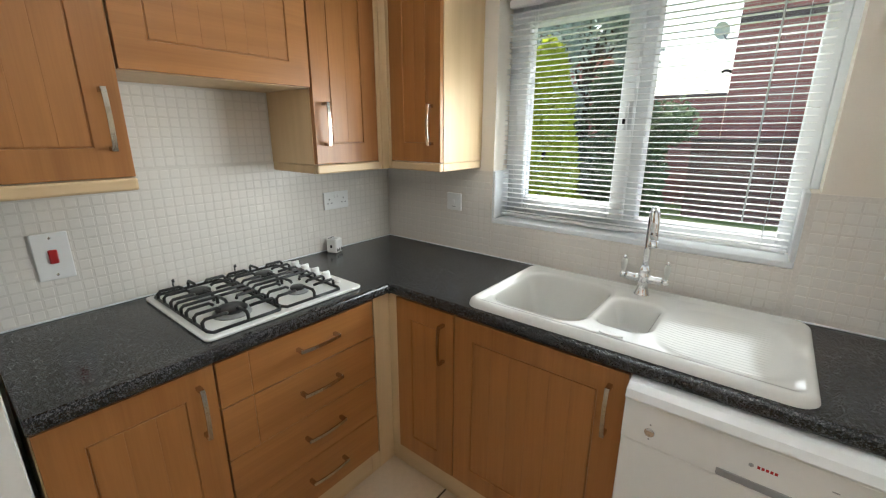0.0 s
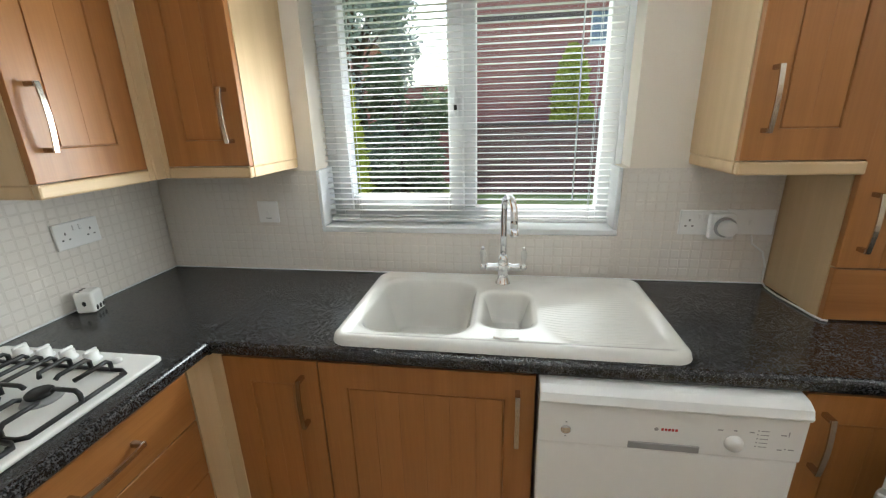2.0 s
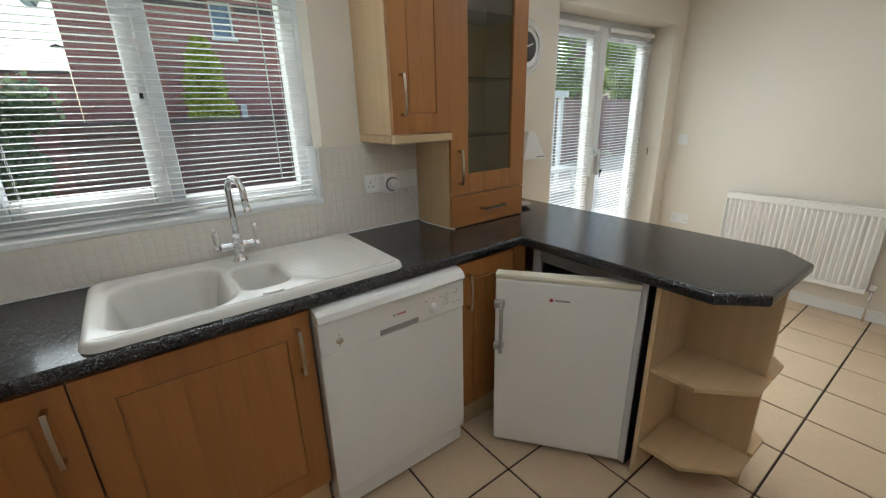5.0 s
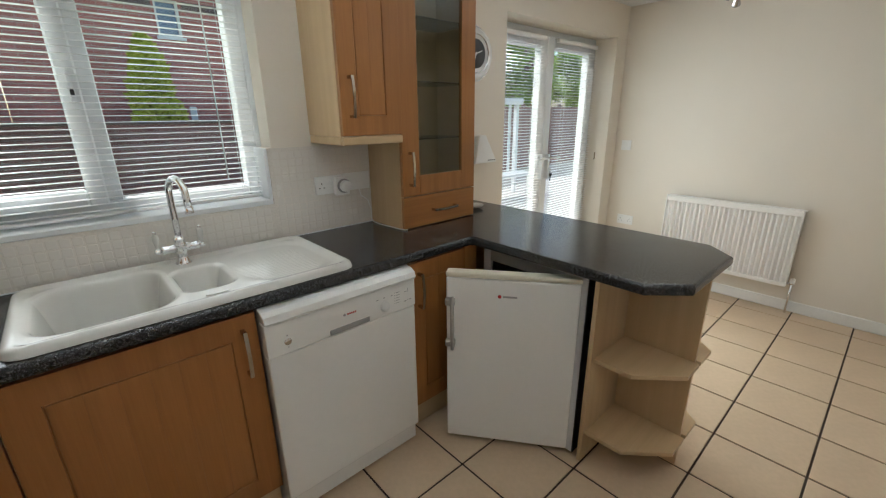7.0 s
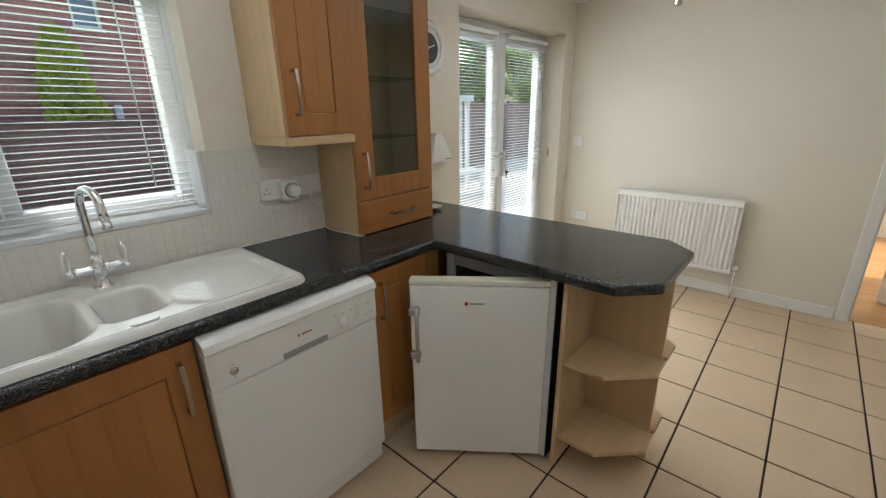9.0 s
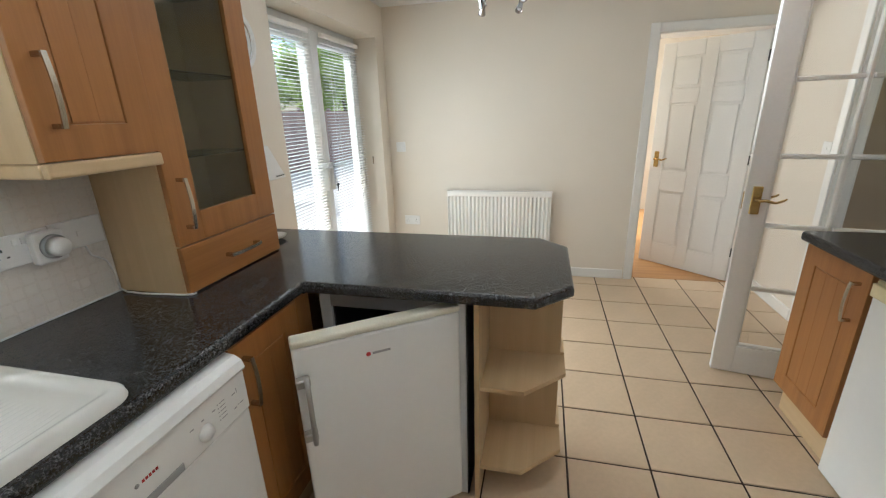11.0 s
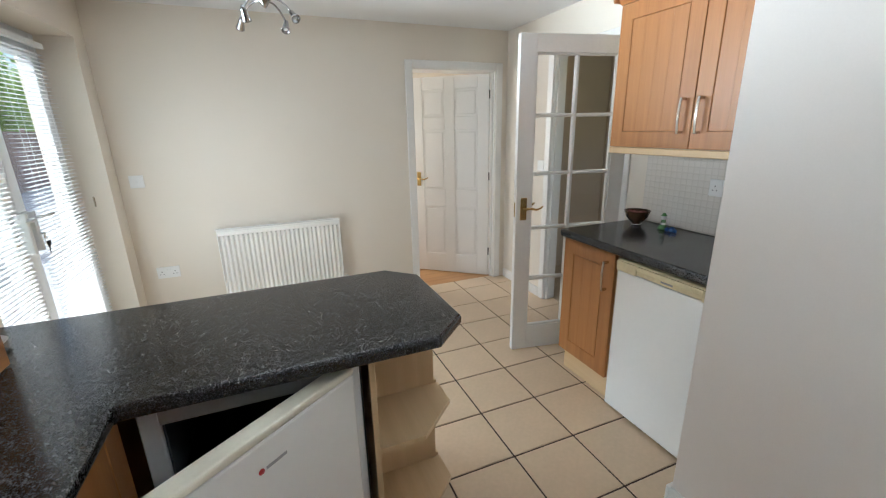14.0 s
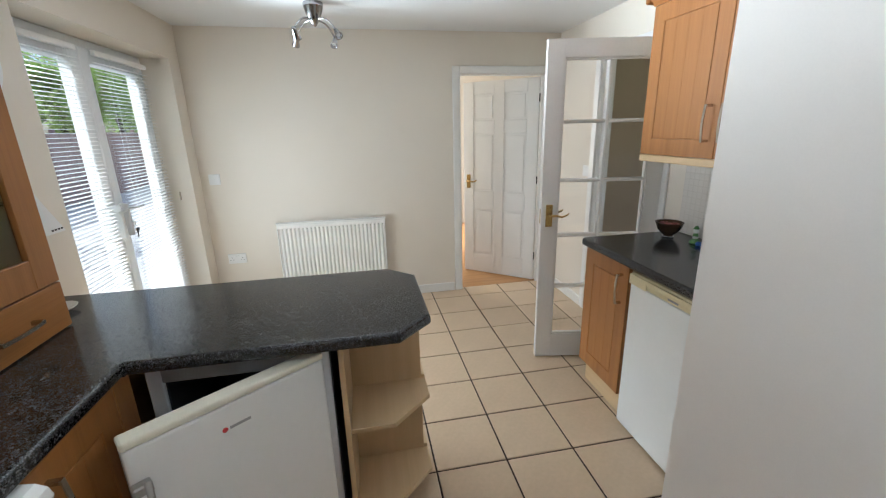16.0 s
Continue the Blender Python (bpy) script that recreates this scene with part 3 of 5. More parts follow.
def sink_height(x, y):
    d = -sd_round(x, y, (KX0 + KX1) / 2, (KY0 + KY1) / 2, (KX1 - KX0) / 2, (KY1 - KY0) / 2, 0.055)
    z = 0.912 + 0.024 * math.sqrt(max(0.0, 1 - (1 - min(1, d / 0.022)) ** 2))
    z -= 0.008 * smooth01((d - 0.022) / 0.03)
    big = -sd_round(x, y, 1.160, -0.307, 0.168, 0.197, 0.085)
    small = -sd_round(x, y, 1.427, -0.322, 0.080, 0.128, 0.05)
    z -= 0.165 * smooth01(big / 0.05) + 0.004 * smooth01((big + 0.012) / 0.012)
    z -= 0.095 * smooth01(small / 0.04) + 0.004 * smooth01((small + 0.01) / 0.01)
    drain = -sd_round(x, y, 1.688, -0.312, 0.172, 0.212, 0.13)
    k = smooth01((drain + 0.015) / 0.05) * smooth01((x - 1.50) / 0.10)
    z -= 0.007 * k
    ridge = smooth01(drain / 0.03) * smooth01((1.80 - x) / 0.03) * smooth01((-0.20 - y + 0.35 * (x - 1.66)) / 0.12)
    z += 0.0010 * ridge * math.sin(2 * math.pi * (y + 0.3) / 0.016)
    return z


b = bmesh.new()
NX, NY = 240, 132
grid = []
for j in range(NY + 1):
    v = KY0 + (KY1 - KY0) * j / NY
    row = []
    for i in range(NX + 1):
        u = KX0 + (KX1 - KX0) * i / NX
        # pull the grid's corners in, to the rounded outline
        cx, cy = min(max(u, KX0 + 0.055), KX1 - 0.055), min(max(v, KY0 + 0.055), KY1 - 0.055)
        dx, dy = u - cx, v - cy
        far = math.hypot(dx, dy)
        if far > 1e-9 and dx and dy:
            k = max(abs(dx), abs(dy)) / far
            x, y = cx + dx * k, cy + dy * k
        else:
            x, y = u, v
        row.append(b.verts.new((x, y, sink_height(x, y))))
    grid.append(row)
for j in range(NY):
    for i in range(NX):
        b.faces.new((grid[j][i], grid[j][i + 1], grid[j + 1][i + 1], grid[j + 1][i])).smooth = True
sink = tagged(part("sink", b, CERAMIC), "white ceramic one-and-a-half bowl sink with a finely ribbed drainer", "sink")
part("waste", lathe(bmesh.new(), [(0.001, 0.0), (0.042, 0.0), (0.042, 0.004), (0.03, 0.005), (0.025, 0.001), (0.001, 0.001)], (1.160, -0.302, 0.758)), CHROME, sink, "chrome waste")
part("waste", lathe(bmesh.new(), [(0.001, 0.0), (0.035, 0.0), (0.035, 0.004), (0.026, 0.005), (0.02, 0.001), (0.001, 0.001)], (1.427, -0.318, 0.829)), CHROME, sink, "chrome waste")
b = prism(bmesh.new(), [(0.034 * math.cos(t), 0.011 * math.sin(t)) for t in (math.pi * k / 10 for k in range(20))], 0, 0.009, 0.003, 2)
part("overflow_cover", b, CERAMIC, sink, "white oval tap-hole cover", pose(1.425, -0.512, 0.924))

tap = thing("mixer_tap", pose(1.412, -0.118, 0.926), "chrome swan-neck mixer tap with white lever handles", "tap")
b = lathe(bmesh.new(), [(0.0265, 0), (0.0265, 0.004), (0.023, 0.010), (0.0185, 0.026), (0.0165, 0.040), (0.0185, 0.047), (0.0205, 0.052), (0.0205, 0.072), (0.0185, 0.082), (0.0165, 0.088), (0.0185, 0.091), (0.0185, 0.098), (0.0145, 0.101), (0.012, 0.108)], sides=32)
part("base", b, CHROME, tap)
for s in (-1, 1):
    b = lathe(bmesh.new(), [(0.0155, 0.014), (0.0155, 0.026), (0.0125, 0.032), (0.0145, 0.050), (0.0150, 0.057), (0.0115, 0.060)], (0, 0, 0), "x", 24)
    bmesh.ops.transform(b, matrix=pose(0, 0, 0.062, 0, 0, 0 if s > 0 else 180), verts=b.verts)
    arm = part("side_arm", b, CHROME, tap)
    ball = [(0.0115 * math.cos(radians(a)) + 0.0004, 0.0115 * math.sin(radians(a))) for a in range(-90, 91, 18)]
    part("valve", lathe(bmesh.new(), ball, (s * 0.071, 0, 0.062), sides=20), CHROME, arm)
    part("lever", lathe(bmesh.new(), [(0.0045, 0.072), (0.0065, 0.080), (0.0098, 0.100), (0.0104, 0.112), (0.0088, 0.121), (0.0055, 0.1245)], (s * 0.071, 0, 0), sides=20), CERAMIC, arm, "white ceramic lever")
    knob = [(0.0062 * math.cos(radians(a)) + 0.0003, 0.0062 * math.sin(radians(a))) for a in range(-90, 91, 18)]
    part("finial", lathe(bmesh.new(), knob, (s * 0.071, 0, 0.1295), sides=16), CHROME, arm)
pts = [(0, 0, 0.10), (0, 0, 0.18), (0, 0, 0.24), (0, 0, 0.265)]
pts += [(0, -0.050 + 0.050 * math.cos(radians(a)), 0.265 + 0.054 * math.sin(radians(a))) for a in range(15, 166, 15)]
pts += [(0, -0.1005, 0.255), (0, -0.104, 0.222)]
b = tube(bmesh.new(), pts, [0.0115] * 5 + [0.0118] * 10 + [0.0122, 0.0125], 20)
lathe(b, [(0.0125, 0.0), (0.0150, 0.003), (0.0150, 0.010), (0.0130, 0.013), (0.0138, 0.022)], (0, -0.104, 0.202))
part("spout", b, CHROME, tap, m=pose(0, 0, 0, 0, 0, 19))

# ---- window and blind ----
def frame_of(b, x0, x1, z0, z1, y0, y1, t, bevel=0.004):
    """Four bars round an opening."""
    cube(b, x0, x0 + t, y0, y1, z0, z1, bevel)
    cube(b, x1 - t, x1, y0, y1, z0, z1, bevel)
    cube(b, x0 + t, x1 - t, y0, y1, z0, z0 + t, bevel)
    cube(b, x0 + t, x1 - t, y0, y1, z1 - t, z1, bevel)
    return b


win = thing("window_1", pose(0, 0, 0), "white plastic casement window over the sink", "window")
tagged(win, kind="structure")
WY = 0.115
b = frame_of(bmesh.new(), WX0, WX1, WZ0 + 0.02, WZ1, WY, WY + 0.07, 0.055)
cube(b, 1.245, 1.30, WY, WY + 0.07, WZ0 + 0.075, WZ1 - 0.055, 0.004)
cube(b, WX1, WXR, WY, WY + 0.07, TILED, WZ1, 0.002)
part("window_frame", b, UPVC, win)
b = frame_of(bmesh.new(), WX0 + 0.045, 1.255, WZ0 + 0.065, WZ1 - 0.045, WY - 0.018, WY + 0.045, 0.058, 0.006)
sash = part("sash", b, UPVC, win, "white opening sash")
b = cube(bmesh.new(), 1.222, 1.236, WY - 0.035, WY - 0.018, 1.50, 1.60, 0.003)
cube(b, 1.220, 1.238, WY - 0.05, WY - 0.034, 1.515, 1.545, 0.004)
part("window_handle", b, UPVC, sash)
part("lock", box(1.224, 1.235, WY - 0.056, WY - 0.05, 1.52, 1.54, 0.002), BLACK, sash, "black key lock")
part("pane", box(WX0 + 0.095, 1.205, WY + 0.012, WY + 0.016, WZ0 + 0.115, WZ1 - 0.095), PANE, win).visible_shadow = False
part("pane", box(1.295, WX1 - 0.05, WY + 0.03, WY + 0.034, WZ0 + 0.07, WZ1 - 0.05), PANE, win).visible_shadow = False
b = cube(bmesh.new(), WX0, WX1, -0.006, WY, WZ0 - 0.002, WZ0 + 0.02, 0.003)
part("window_sill", b, UPVC, win, "white plastic window board")
b = bmesh.new()
for x in (WX0, WX1 - 0.016):
    cube(b, x, x + 0.016, -0.007, WY, WZ0 + 0.0201, 1.318, 0.003)
part("reveal_trim", b, UPVC, win, "white tiled reveal trim")


def blind(name, m, width, z0, z1, pitch, slat_w, label, cords, tilt=0.0):
    """A venetian blind hanging from z1 to z0, centred on local x = 0, with curved slats."""
    t = thing(name, m, label, "blind", "venetian blinds")
    b = bmesh.new()
    hw = slat_w / 2
    ys = [-hw, -hw * 0.6, -0.0034, 0.0034, hw * 0.6, hw]
    xs = [-width / 2] + [c + e for c in cords for e in (-0.0075, 0.0075)] + [width / 2]

    def at(x, y, side):
        z = 0.0022 * (1 - (y / hw) ** 2) + side
        return (x, y * math.cos(tilt) - z * math.sin(tilt), y * math.sin(tilt) + z * math.cos(tilt))

    # a thin curved strip with a slot at each cord
    for side in (0.0003, -0.0003):
        vs = [[b.verts.new(at(x, y, side)) for y in ys] for x in xs]
        for i in range(len(xs) - 1):
            for k in range(len(ys) - 1):
                if not (i % 2 == 1 and k == 2):
                    b.faces.new((vs[i][k], vs[i + 1][k], vs[i + 1][k + 1], vs[i][k + 1])).smooth = True
    me = bake("slat", b, SLAT)
    count = int((z1 - z0 - 0.05) / pitch)
    for i in range(count):
        o = new("slat", me)
        o.matrix_basis = pose(random.uniform(-0.0008, 0.0008), 0, z0 + 0.022 + i * pitch + random.uniform(-0.0006, 0.0006), random.uniform(-0.8, 0.8), random.uniform(-0.05, 0.05), 0)
        o.parent = t
    part("headrail", box(-width / 2, width / 2, -hw, hw, z1 - 0.03, z1, 0.003), SLAT, t)
    part("bottom_rail", box(-width / 2, width / 2, -hw * 0.9, hw * 0.9, z0, z0 + 0.013, 0.004), SLAT, t)
    for x in cords:
        for y in (-hw - 0.001, hw + 0.001):
            part("ladder_cord", tube(bmesh.new(), [(x, y, z0 + 0.01), (x, y, z1 - 0.02)], 0.0009, 5), SLAT, t)
    return t


bl = blind("venetian_blind", pose((WX0 + WX1) / 2 - 0.002, 0.062, 0), 1.072, WZ0 + 0.03, WZ1 - 0.005, 0.0216, 0.0255, "white venetian blind with open slats in the kitchen window", (-0.412, 0.465))
part("tilt_wand", tube(bmesh.new(), [(0.403, -0.026, 1.20), (0.403, -0.026, 1.6), (0.405, -0.022, 2.0)], 0.0028, 8), SLAT, bl, "white plastic tilt wand")

# ---- patio doors ----
fd = tagged(thing("door_1", pose(0, 0, 0), "white plastic glazed double patio doors", "door"), kind="structure")
FY = 0.19
part("door_frame", frame_of(bmesh.new(), FX0, FX1, 0.0, FZ1, FY, FY + 0.07, 0.05), UPVC, fd)
MID = (FX0 + FX1) / 2 - 0.01
for i, (a, c) in enumerate(((FX0 + 0.045, MID - 0.003), (MID + 0.003, FX1 - 0.045))):
    b = bmesh.new()
    z0, z1, st = 0.045, FZ1 - 0.045, 0.085
    cube(b, a, a + st, FY - 0.012, FY + 0.05, z0, z1, 0.005)
    cube(b, c - st, c, FY - 0.012, FY + 0.05, z0, z1, 0.005)
    cube(b, a + st, c - st, FY - 0.012, FY + 0.05, z0, z0 + 0.11, 0.005)
    cube(b, a + st, c - st, FY - 0.012, FY + 0.05, z1 - st, z1, 0.005)
    leaf = part("door_leaf", b, UPVC, fd)
    part("pane", box(a + st - 0.005, c - st + 0.005, FY + 0.02, FY + 0.024, z0 + 0.105, z1 - st + 0.005), PANE, leaf).visible_shadow = False
    hx = c - 0.035 if i == 0 else a + 0.035
    b = cube(bmesh.new(), hx - 0.014, hx + 0.014, FY - 0.06, FY - 0.012, 0.93, 1.13, 0.004)
    s = 1 if i else -1
    tube(b, [(hx, FY - 0.058, 1.10), (hx, FY - 0.085, 1.10), (hx + s * 0.02, FY - 0.092, 1.10), (hx + s * 0.11, FY - 0.09, 1.098)], 0.008, 8)
    part("door_handle", b, UPVC, leaf)
    b0, b1 = (a + 0.012, c - st + 0.004) if i == 0 else (a + st - 0.004, c - 0.006)
    blind("venetian_blind", pose((b0 + b1) / 2, FY - 0.04, 0), b1 - b0, 0.10, z1 - 0.01, 0.0215, 0.025, "white venetian blind hanging on a patio door", (-0.17, 0.17), 0.04)
keys = thing("key_bunch", pose(MID + 0.038, FY - 0.072, 1.0), "bunch of dark keys hanging from the patio door lock", "keys")
b = tube(bmesh.new(), [(0.012 * math.cos(radians(a)), -0.004, -0.018 + 0.012 * math.sin(radians(a))) for a in range(0, 360, 40)], 0.0016, 6, True)
cube(b, -0.012, 0.012, -0.004, -0.001, -0.008, 0.016, 0.001)
cube(b, -0.003, 0.003, -0.003, 0.012, 0.012, 0.020)
part("key_ring", b, CHROME, keys)
for i, (dx, l, r) in enumerate(((-0.006, 0.055, -14), (0.008, 0.062, 12), (0.014, 0.05, 28))):
    b = cube(bmesh.new(), -0.009, 0.009, -0.0015, 0.0015, -0.02, 0.0, 0.001)
    cube(b, -0.004, 0.004, -0.0012, 0.0012, -l, -0.02, 0.0005)
    part("key", b, BLACK if i else NICKEL, keys, m=pose(dx, -0.006 - 0.003 * i, -0.026, 0, r, 0))

# ---- inner doors ----
def lever(parent, x, y, z, s, out=-1):
    """A brass lever handle on a plate at (x, z); the lever points along s in x, and stands out along out in y."""
    b = cube(bmesh.new(), x - 0.021, x + 0.021, y, y + out * 0.006, z - 0.075, z + 0.065, 0.003)
    k = part("door_handle", b, BRASS, parent, "brass lever handle")
    b = lathe(bmesh.new(), [(0.011, 0.0), (0.011, 0.02), (0.008, 0.03), (0.008, 0.045)], (x, y, z), "y", 12)
    if out < 0:
        for v in b.verts:
            v.co.y = y - (v.co.y - y)
    tube(b, [(x, y + out * 0.042, z), (x + s * 0.03, y + out * 0.046, z + 0.003), (x + s * 0.07, y + out * 0.046, z - 0.006), (x + s * 0.10, y + out * 0.044, z + 0.006), (x + s * 0.112, y + out * 0.044, z + 0.016)], [0.008, 0.0075, 0.0065, 0.006, 0.004], 8)
    part("lever", b, BRASS, k)
    return k


def architrave(name, m, w, h, label, depth=0.1):
    """A door casing in local x 0..w, the wall from y=0 back to y=depth; mouldings on the near face."""
    f = tagged(thing(name, m, label, "door frame"), kind="structure")
    b = bmesh.new()
    for a, c in ((-0.066, 0.0), (w, w + 0.066)):
        cube(b, a, c, -0.016, 0, 0, h + 0.066, 0.006, 2)
        cube(b, a, c, depth, depth + 0.016, 0, h + 0.066, 0.006, 2)
    cube(b, 0, w, -0.016, 0, h, h + 0.066, 0.006, 2)
    cube(b, 0, w, depth, depth + 0.016, h, h + 0.066, 0.006, 2)
    part("architrave", b, GLOSSWHITE, f)
    b = bmesh.new()
    cube(b, 0, 0.004, 0.0005, depth - 0.0005, 0, h - 0.004)
    cube(b, w - 0.004, w, 0.0005, depth - 0.0005, 0, h - 0.004)
    cube(b, 0, w, 0.0005, depth - 0.0005, h - 0.004, h)
    cube(b, 0.004, 0.014, 0.03, 0.055, 0, h - 0.014)
    cube(b, w - 0.014, w - 0.004, 0.03, 0.055, 0, h - 0.014)
    part("lining", b, GLOSSWHITE, f)
    return f


architrave("door_frame_2", pose(EAST, DY1, 0, 0, 0, -90), DY1 - DY0, DZ, "white gloss door casing to the next room")
architrave("door_frame_3", pose(GX1, SOUTH, 0, 0, 0, 180), GX1 - GX0, 1.995, "white gloss door casing to the hall")

# six-panel door, local x from the hinge, thickness along y
six = thing("door_2", pose(EAST + 0.080, DY0 + 0.012, 0.008, 0, 0, 49), "white moulded six-panel door standing ajar", "door")
tagged(six, kind="structure")
SWD, SHT, ST = 0.777, 1.945, 0.036
b = bmesh.new()
cols = ((0.110, 0.338), (0.438, 0.666))
rowz = ((0.20, 0.70), (0.88, 1.46), (1.58, 1.83))
cube(b, 0, SWD, 0.008, ST - 0.008, 0, SHT)
for y0, y1 in ((0.0, 0.009), (ST - 0.009, ST)):
    xs = [0] + [v for c in cols for v in c] + [SWD]
    for i in range(0, len(xs), 2):
        cube(b, xs[i], xs[i + 1], y0, y1, 0, SHT, 0.003)
    zs = [0] + [v for c in rowz for v in c] + [SHT]
    for x0, x1 in cols:
        for i in range(0, len(zs), 2):
            cube(b, x0, x1, y0, y1, zs[i], zs[i + 1], 0.003)
        for z0, z1 in rowz:
            cube(b, x0 + 0.022, x1 - 0.022, y0 + 0.002, y1 - 0.002, z0 + 0.022, z1 - 0.022, 0.004)
part("leaf", b, GLOSSWHITE, six)
lever(six, SWD - 0.055, ST, 0.985, -1, 1)
lever(six, SWD - 0.055, 0.0, 0.985, -1, -1)
for z in (0.22, 0.98, 1.73):
    part("hinge", tube(bmesh.new(), [(-0.006, ST + 0.002, z), (-0.006, ST + 0.002, z + 0.075)], 0.006, 8), BLACK, six, "dark steel hinge")

# ten-pane door
gd = thing("door_3", pose(GX0 + 0.012, SOUTH + 0.010, 0.008, 0, 0, 79.3), "white painted glazed door standing open", "door")
tagged(gd, kind="structure")
GW, GH, GT = 0.724, 1.978, 0.04
sx0, sx1, sz0, sz1 = 0.098, GW - 0.098, 0.165, GH - 0.098
b = bmesh.new()
cube(b, 0, sx0, 0, GT, 0, GH, 0.002)
cube(b, sx1, GW, 0, GT, 0, GH, 0.002)
cube(b, sx0, sx1, 0, GT, 0, sz0, 0.002)
cube(b, sx0, sx1, 0, GT, sz1, GH, 0.002)
leaf = part("leaf", b, GLOSSWHITE, gd)
b = frame_of(bmesh.new(), sx0, sx1, sz0, sz1, 0.006, GT - 0.006, 0.012, 0.004)
cxm = (sx0 + sx1) / 2
cube(b, cxm - 0.011, cxm + 0.011, 0.004, GT - 0.004, sz0 + 0.012, sz1 - 0.012, 0.005)
step = (sz1 - sz0) / 5
for i in range(1, 5):
    z = sz0 + i * step
    cube(b, sx0 + 0.012, cxm - 0.011, 0.004, GT - 0.004, z - 0.011, z + 0.011, 0.005)
    cube(b, cxm + 0.011, sx1 - 0.012, 0.004, GT - 0.004, z - 0.011, z + 0.011, 0.005)
part("glazing_bars", b, GLOSSWHITE, gd)
for i in range(5):
    for a, c in ((sx0 + 0.008, cxm - 0.006), (cxm + 0.006, sx1 - 0.008)):
        part("pane", box(a, c, GT / 2 - 0.002, GT / 2 + 0.002, sz0 + i * step + 0.008, sz0 + (i + 1) * step - 0.006), PANE, gd)
lever(gd, GW - 0.05, GT, 0.985, -1, 1)
lever(gd, GW - 0.05, 0.0, 0.985, -1, -1)
part("latch_plate", box(GW, GW + 0.0015, 0.012, 0.028, 0.93, 1.02), BRASS, gd)

# ---- hob ----
hob = thing("gas_hob", pose(0.296, -0.968, 0.911), "white enamelled four-burner gas hob with black pan supports", "hob")
b = prism(bmesh.new(), rounded(-0.252, 0.252, -0.285, 0.285, 0.02), 0, 0.012, 0.006, 3)
part("plate", b, ENAMEL, hob)
for (x, y, r) in ((0.12, -0.15, 0.048), (-0.12, -0.15, 0.036), (0.12, 0.09, 0.026), (-0.12, 0.09, 0.036)):
    b = lathe(bmesh.new(), [(r + 0.012, 0.012), (r + 0.008, 0.018), (r * 0.86, 0.02), (r * 0.84, 0.024)], (x, y, 0), sides=28)
    base = part("burner", b, GREY, hob, "grey burner ring")
    b = lathe(bmesh.new(), [(r * 0.97, 0.0241), (r, 0.026), (r, 0.031), (r * 0.9, 0.034), (0.002, 0.034)], (x, y, 0), sides=28)
    part("burner_cap", b, IRON, base, "black burner cap")


def grate(y0, y1):
    """One wire pan support with its frame and bent fingers."""
    b = bmesh.new()
    x0, x1, z, r = -0.225, 0.225, 0.016, 0.0053
    fr = [(x0, y0, z), (x1, y0, z), (x1, y1, z), (x0, y1, z)]
    pts = []
    for i, p in enumerate(fr):
        q = fr[(i + 1) % 4]
        for s in (0.04, 0.5, 0.96):
            pts.append(tuple(p[k] + (q[k] - p[k]) * s for k in range(3)))
    tube(b, pts, r, 7, True)
    top = 0.043
    for cx in (-0.12, 0.12):
        cy = (y0 + y1) / 2
        for (ex, ey) in ((cx, y0), (cx, y1), (cx - 0.105, cy), (cx + 0.105, cy)):
            d = Vector((cx - ex, cy - ey, 0))
            L = d.length
            d.normalize()
            q = Vector((ex, ey, 0))
            tube(b, [q + Vector((0, 0, z)), q + Vector((0, 0, top - 0.008)), q + d * 0.008 + Vector((0, 0, top)), q + d * (L - 0.045) + Vector((0, 0, top)), q + d * (L - 0.036) + Vector((0, 0, top - 0.006))], r, 7)
        for sx in (-0.058, 0.058):
            for ey, s in ((y0, 1), (y1, -1)):
                tube(b, [(cx + sx, ey, z), (cx + sx, ey, top - 0.008), (cx + sx, ey + s * 0.008, top), (cx + sx, ey + s * 0.068, top), (cx + sx * 0.8, ey + s * 0.077, top - 0.006)], r, 7)
    for x in (-0.021, 0.021):
        tube(b, [(x, y0, z), (x, y0, top - 0.008), (x, y0 + 0.008, top), (x, y1 - 0.008, top), (x, y1, top - 0.008), (x, y1, z)], r, 7)
    for x in (x0 + 0.01, x1 - 0.01):
        for y in (y0 + 0.01, y1 - 0.01):
            lathe(b, [(0.005, 0.0115), (0.005, 0.016)], (x, y, 0), sides=8)
    return b


part("pan_support", grate(-0.262, -0.034), IRON, hob, "black wire pan support")
part("pan_support", grate(-0.026, 0.205), IRON, hob, "black wire pan support")
for i in range(4):
    x = -0.135 + i * 0.072
    b = lathe(bmesh.new(), [(0.021, 0.0121), (0.021, 0.016), (0.017, 0.018), (0.0165, 0.034), (0.014, 0.038), (0.002, 0.038)], (x, 0.243, 0), sides=20)
    cube(b, x - 0.004, x + 0.004, 0.226, 0.26, 0.034, 0.042, 0.002)
    part("control_knob", b, PLASTIC, hob, "white control knob")
part("ignition_button", lathe(bmesh.new(), [(0.011, 0.0121), (0.011, 0.018), (0.008, 0.021), (0.001, 0.021)], (0.155, 0.243, 0), sides=16), PLASTIC, hob)
for x, y in ((-0.21, -0.255), (-0.21, -0.03)):
    part("retaining_clip", tube(bmesh.new(), [(x - 0.02, y + 0.06, 0.012), (x - 0.022, y + 0.06, 0.055), (x - 0.012, y + 0.06, 0.06), (x - 0.008, y + 0.06, 0.05)], 0.003, 6), IRON, hob)

